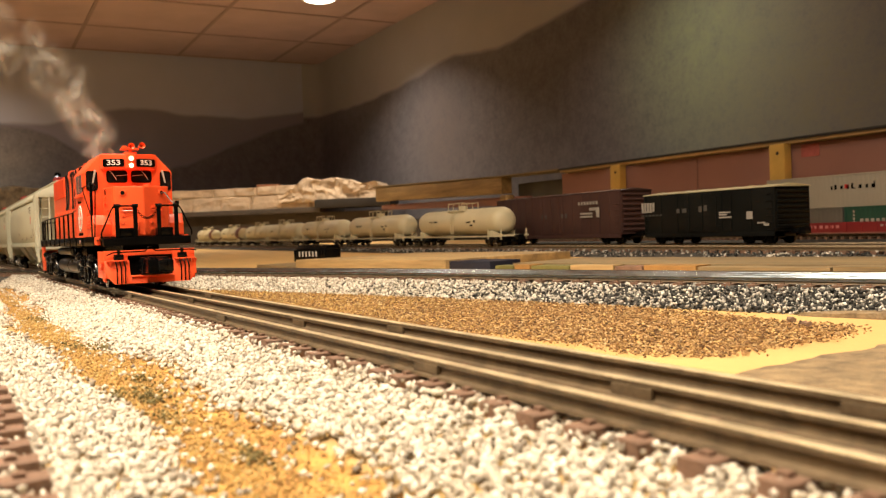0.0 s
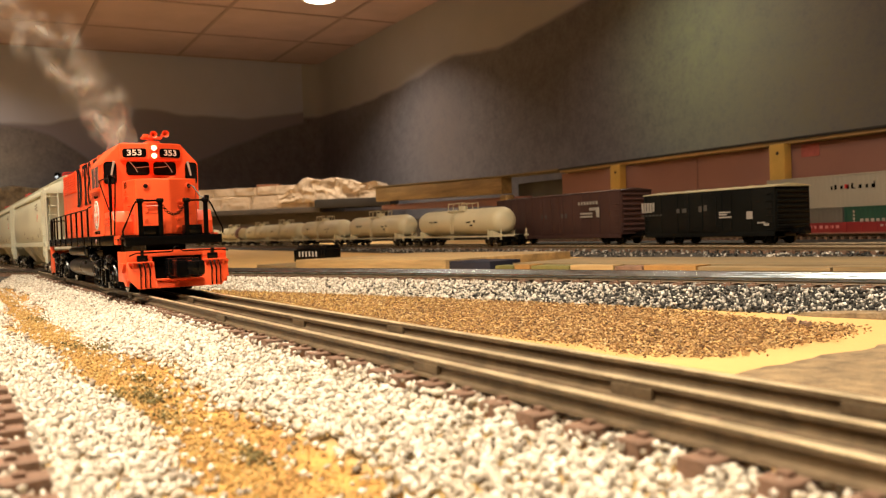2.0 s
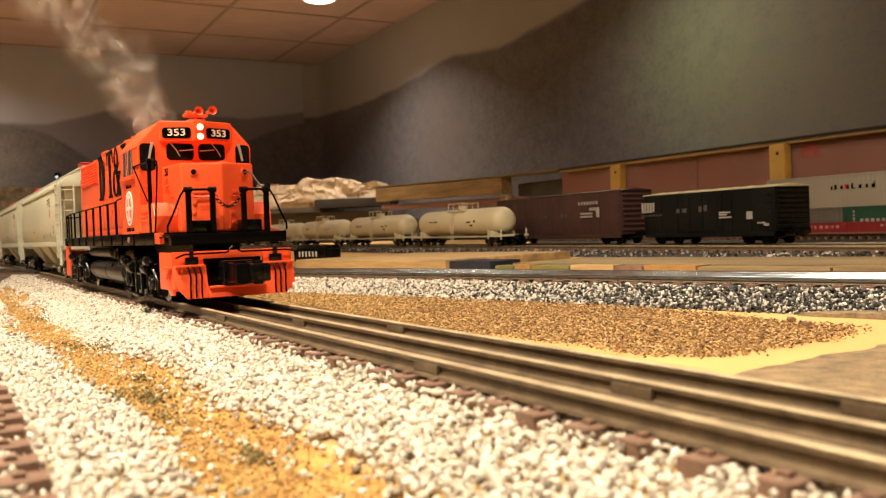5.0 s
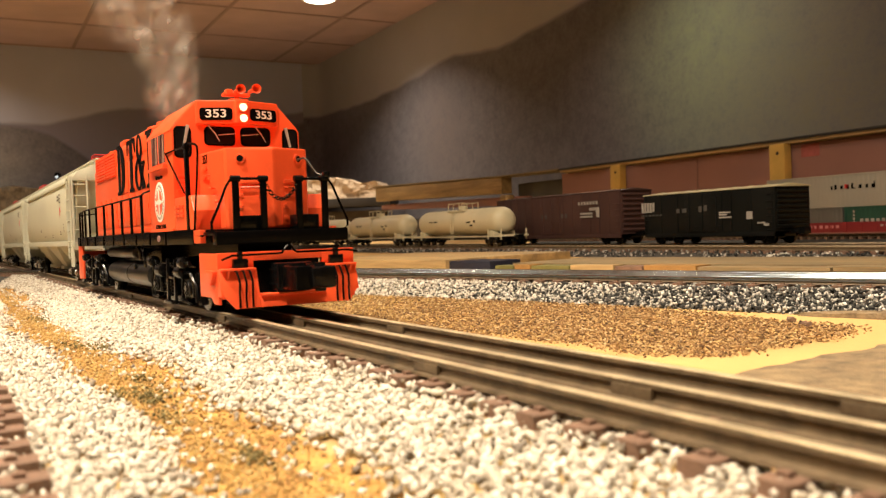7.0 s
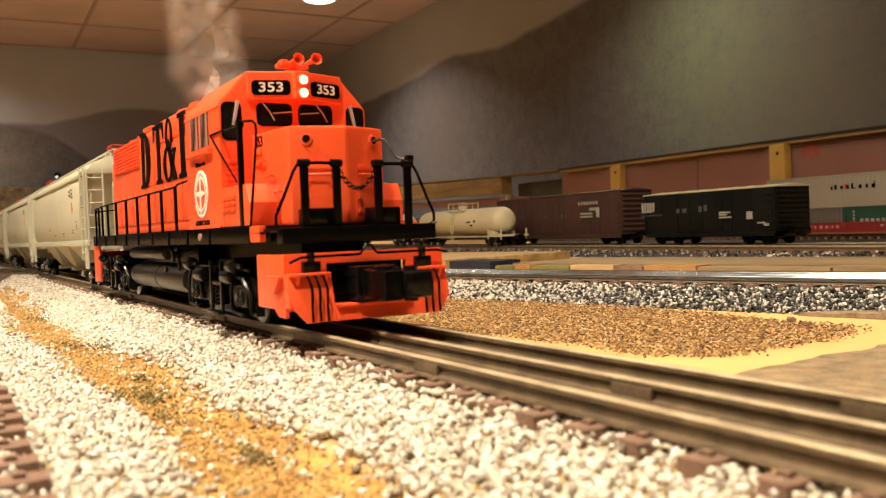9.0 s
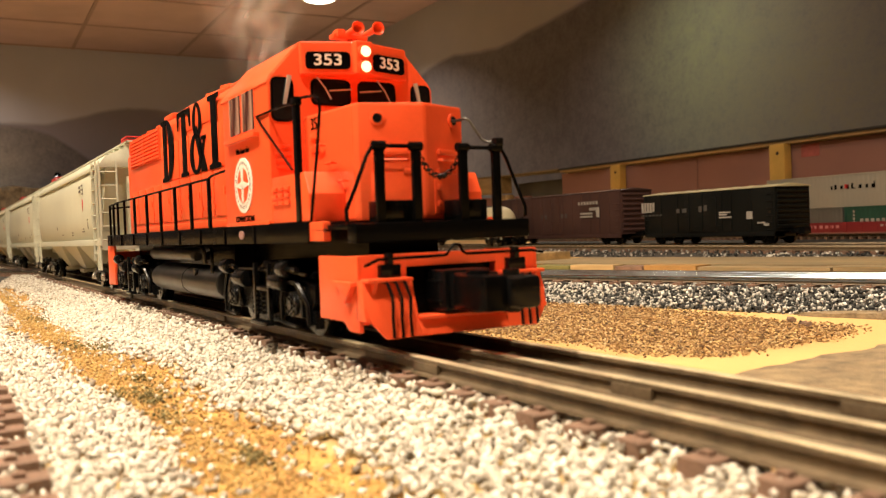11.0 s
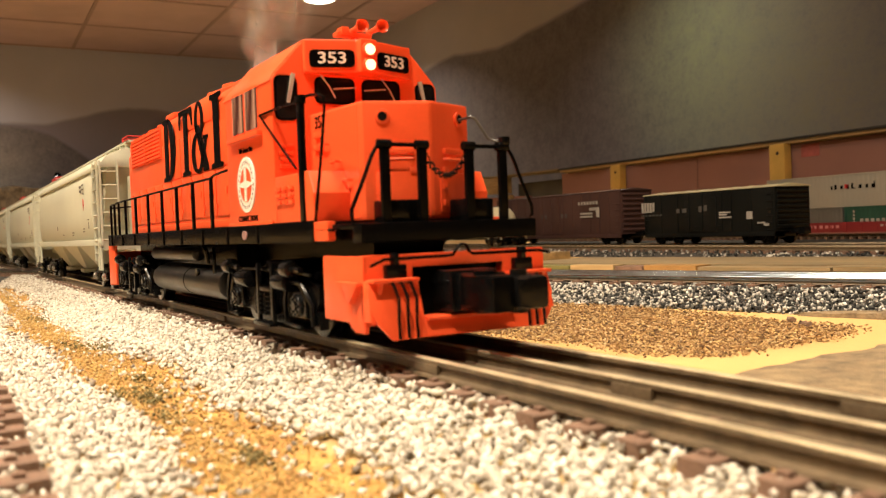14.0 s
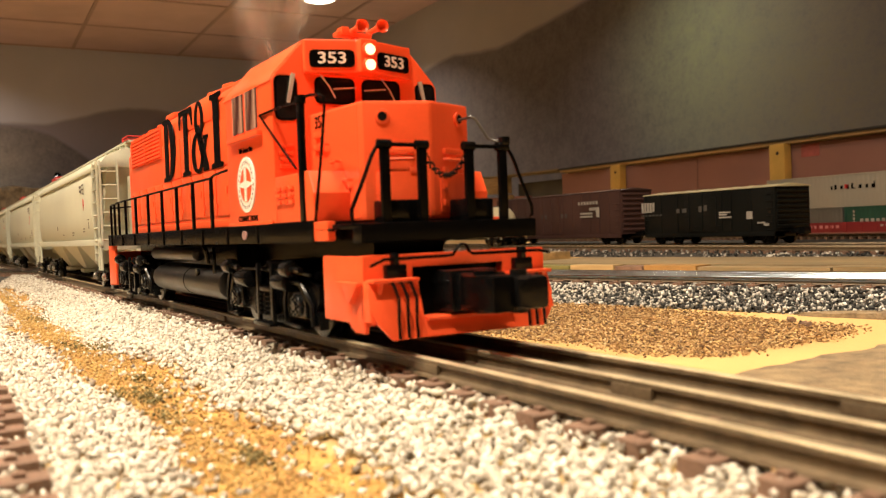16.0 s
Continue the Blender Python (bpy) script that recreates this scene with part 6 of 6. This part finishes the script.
def far_scenery():
    face = at(-1330, 4600, 0, 0, 0, -8) 
    # dark shelf that carries the rocks
    solid("scenery_shelf", box(B(), -1200, 700, -20, 500, 150, 176, 1), GREY_BOARD, face, "dark shelf under the plaster rocks", "shelf")
    solid("dark_backing", box(B(), -1200, 1050, 30, 60, -15, 150, 1), GREY_BOARD, face, "dark board below the rock shelf", "panel")
    rock_bank("rock_wall", face @ at(-1000, -10, 0) @ pose(0, 0, 0, 0, 0, 0), 1710, 176, [292, 292, 294, 292, 293, 292, 294, 298, 300], -260, "rough tan plaster retaining wall of blocks", 3, True)
    rock_bank("rock_hill", face @ at(480, -30, 0), 590, 206, [240, 282, 330, 318, 326, 312, 290, 300, 236], -260, "pale crinkled plaster hill", 9, False)
    solid("dark_shelf", box(B(), 680, 1080, -45, 200, 170, 214, 1), DARK_BOARD, face, "dark board under the plaster hill", "board")
    solid("brick_block", box(B(), 330, 450, 60, 120, 290, 312, 1), mat("terracotta_block", (0.30, 0.13, 0.07), 0.8), face, "small terracotta block on the rock wall", "block")
    rock_bank("rock_wall", at(-2620, 4700, 0, 0, 0, 12), 700, -15, [330, 350, 362, 350, 356, 340, 330], -160, "dark tan plaster rock face by the far wall", 15, False, mat("dark_plaster_rock", (0.17, 0.13, 0.085), 0.9, var=0.35, scale=22, bump=0.8, fine=160))
    # work lamp by the far wall
    lp = thing("clip_lamp", at(-2190, 4900, 0), "small dark work lamp with a cool lit bulb", "lamp")
    part("stand", cyl(B(), (0, 0, -15), (0, 0, 412), 6, 10), BLACK_SOFT, lp)
    bm = B()
    cyl(bm, (0, 4, 424), (0, -12, 424), 13, 20, 19)
    part("shade", bm, BLACK_SOFT, lp, "dark lamp head")
    bm = B()
    bmesh.ops.create_uvsphere(bm, u_segments=12, v_segments=8, radius=7, matrix=Matrix.Translation((0, -24, 414)))
    part("bulb", bm, BLUE_GLOW, lp, "cool white glowing bulb")
    # black accessory box on the board
    ac = thing("control_box", at(-222, 1500, 0, 0, 0, -46), "black ribbed model railway accessory box with white marks", "control box")
    bm = box(B(), -48, 48, -16, 16, GROUND_Z, 6, 0.8)
    prism(bm, [(-16, 6), (-12, 14), (12, 14), (16, 6)], "x", -40, 48, 0.5)
    part("body", bm, BLACK_SOFT, ac)
    for k in range(12):
        part("rib", box(B(), -46 + k * 8.2, -43 + k * 8.2, -17, -15.8, GROUND_Z + 2, 5, 0.2), BLACK_SOFT, ac)
    bm = B()
    for k in range(6):
        box(bm, -30 + k * 10, -26.6 + k * 10, -17.6, -17, -6, 3)
    part("marking", bm, WHITE, ac, "white marks drawn as bars")


far_scenery()


# ---- smoke: soft puffs that leave the stack, rise and drift ----
def smoke_material():
    m = bpy.data.materials.new("pale_smoke")
    m.use_nodes = True
    nt = m.node_tree
    N, L = nt.nodes, nt.links
    N.remove(N["Principled BSDF"])
    dif, tra, mix = N.new("ShaderNodeBsdfDiffuse"), N.new("ShaderNodeBsdfTransparent"), N.new("ShaderNodeMixShader")
    dif.inputs[0].default_value = (0.66, 0.66, 0.63, 1)
    tl = N.new("ShaderNodeBsdfTranslucent")
    tl.inputs[0].default_value = (0.66, 0.66, 0.63, 1)
    half = N.new("ShaderNodeMixShader")
    L.new(dif.outputs[0], half.inputs[1])
    L.new(tl.outputs[0], half.inputs[2])
    tc, sep = N.new("ShaderNodeTexCoord"), N.new("ShaderNodeVectorMath")
    sep.operation = "MULTIPLY"
    sep.inputs[1].default_value = (1, 0, 1)
    L.new(tc.outputs["Generated"], N.new("ShaderNodeVectorMath").inputs[0])
    off = N.new("ShaderNodeVectorMath")
    off.operation = "SUBTRACT"
    off.inputs[1].default_value = (0.5, 0.5, 0.5)
    L.new(tc.outputs["Generated"], off.inputs[0])
    L.new(off.outputs[0], sep.inputs[0])
    ln = N.new("ShaderNodeVectorMath")
    ln.operation = "LENGTH"
    L.new(sep.outputs[0], ln.inputs[0])
    fall = N.new("ShaderNodeMapRange")
    fall.interpolation_type = "SMOOTHSTEP"
    fall.inputs[1].default_value, fall.inputs[2].default_value, fall.inputs[3].default_value, fall.inputs[4].default_value = 0.02, 0.49, 1, 0
    L.new(ln.outputs["Value"], fall.inputs[0])
    info, addv = N.new("ShaderNodeObjectInfo"), N.new("ShaderNodeVectorMath")
    mul = N.new("ShaderNodeMath")
    mul.operation = "MULTIPLY"
    mul.inputs[1].default_value = 31.0
    L.new(info.outputs["Random"], mul.inputs[0])
    L.new(tc.outputs["Object"], addv.inputs[0])
    L.new(mul.outputs[0], addv.inputs[1])
    nz = N.new("ShaderNodeTexNoise")
    nz.inputs["Scale"].default_value, nz.inputs["Detail"].default_value, nz.inputs["Distortion"].default_value = 30, 5, 1.1
    L.new(addv.outputs[0], nz.inputs["Vector"])
    wisp = N.new("ShaderNodeMapRange")
    wisp.inputs[1].default_value, wisp.inputs[2].default_value, wisp.inputs[3].default_value, wisp.inputs[4].default_value = 0.30, 0.72, 0.03, 0.62
    L.new(nz.outputs["Fac"], wisp.inputs[0])
    al = N.new("ShaderNodeMath")
    al.operation = "MULTIPLY"
    L.new(fall.outputs[0], al.inputs[0])
    L.new(wisp.outputs[0], al.inputs[1])
    L.new(al.outputs[0], mix.inputs[0])
    L.new(tra.outputs[0], mix.inputs[1])
    L.new(half.outputs[0], mix.inputs[2])
    L.new(mix.outputs[0], N["Material Output"].inputs[0])
    return m


SMOKE = smoke_material()
STOP = 391.1     # millimetres from the first place of the locomotive to its last


def run(t):
    """How far the train has come at t seconds, in millimetres."""
    if t <= 9.6:
        return 37.0 * t
    u = min(t - 9.6, 1.72)
    return 355.2 + 37.0 * u - 37.0 * u * u / (2 * 1.885) if u < 1.72 else STOP


def puff_mesh(seed, w, h):
    """A wavy curl of smoke: a crumpled, rounded sheet, folded over itself in depth."""
    bm = B()
    nx, nz = 14, 18
    grid = []
    for i in range(nx + 1):
        col = []
        for j in range(nz + 1):
            u, v = i / nx * 2 - 1, j / nz * 2 - 1
            q = Vector((u * 1.3 + seed * 3.1, v * 1.5, seed))
            y = noise.noise(q) * w * 0.7 + noise.noise(q * 2.3) * w * 0.3 - (u * u + v * v) * w * 0.25
            col.append(bm.verts.new((u * w, y, v * h)))
        grid.append(col)
    for i in range(nx):
        for j in range(nz):
            bm.faces.new((grid[i][j], grid[i + 1][j], grid[i + 1][j + 1], grid[i][j + 1]))
    return mesh_of("smoke_puff", bm, SMOKE, 3.0)


PUFF_MESHES = [puff_mesh(k, *d) for k, d in enumerate(((11, 26), (13, 28), (15, 29), (17, 28), (19, 29), (16, 27)))]


def smoke_path(birth, side, seed):
    """Rows of a puff: it rides inside the hood, leaves the stack at its birth time, then rises and drifts."""
    rng = random.Random(seed)
    stack = Vector((-88, side * 4, 64))
    rows = []
    gust = 1.0 if birth < 3.4 else max(1 - (birth - 3.4) / 2.6, 0.06)
    wind = -30 * gust
    rise = 62 + rng.uniform(-4, 4)
    sway = rng.uniform(-3, 3) + side * 6
    base = (TRACK @ at(run(max(birth, 0)) - (37 * -birth if birth < 0 else 0) - STOP, 0, 0)) @ (stack * MM)
    for k in range(0, 41):
        t = k * 0.4
        age = t - birth
        if age <= 0:
            p, turn = (TRACK @ at(run(t) - STOP, 0, 0)) @ (stack * MM), -59.2
        else:
            a = max(age - 0.5, 0)
            p = base + Vector(((-6 * a - 15 * a * a) * gust + sway * a, 5 * a, rise * age)) * MM
            f = min(max((age - 0.5) / 0.5, 0), 1)
            turn = -59.2 * (1 - f) - math.degrees(math.atan2(p.x, p.y)) * f
        lean = 0 if age < 0.5 else math.degrees(math.atan2(wind, rise)) * 0.6 + 10 * math.sin(seed * 1.7) * min(age, 3)
        rows.append((t, Matrix.Translation(p) @ pose(0, 0, 0, 0, lean, turn)))
    return rows


PUFFS = []
for k in range(98):
    birth = -4.2 + k * 0.207
    ob = share("smoke_puff", PUFF_MESHES[(k * 5 + k // 6) % 6], None)
    tagged(ob, "soft pale grey puff of smoke rising from the locomotive", "smoke", "smoke plume", "stuff")
    PUFFS.append((ob, smoke_path(birth, -1 if k % 2 else 1, k)))


# ---- what moves ----
def motions():
    times = [0, 1, 2, 3, 4, 5, 6, 7, 8, 9, 9.6, 9.9, 10.2, 10.5, 10.8, 11.1, 11.3, 11.6, 13, 16]
    walk(LOCO, [(t, TRACK @ at(run(t) - STOP, 0, 0)) for t in times])
    for ob, x in zip(HOPPERS, HOPPER_AT):
        walk(ob, [(t, TRACK @ at(x + run(t) - STOP, 0, 0)) for t in times])
    steps = [k * 0.3 for k in range(38)] + [12.0, 16.0]
    for ob, x, z, r in AXLES:
        walk(ob, [(t, at(x, 0, z) @ pose(0, 0, 0, 0, math.degrees(run(t) / r), 0)) for t in steps])
    for car in HOPPERS:
        for ob in [o for o in car.children_recursive if o.name.startswith("wheelset")]:
            x, y, z = ob.matrix_basis.translation
            walk(ob, [(t, Matrix.Translation((x, y, z)) @ pose(0, 0, 0, 0, math.degrees(run(t) / 8.4), 0)) for t in steps])
    for ob, rows in PUFFS:
        walk(ob, rows)


motions()
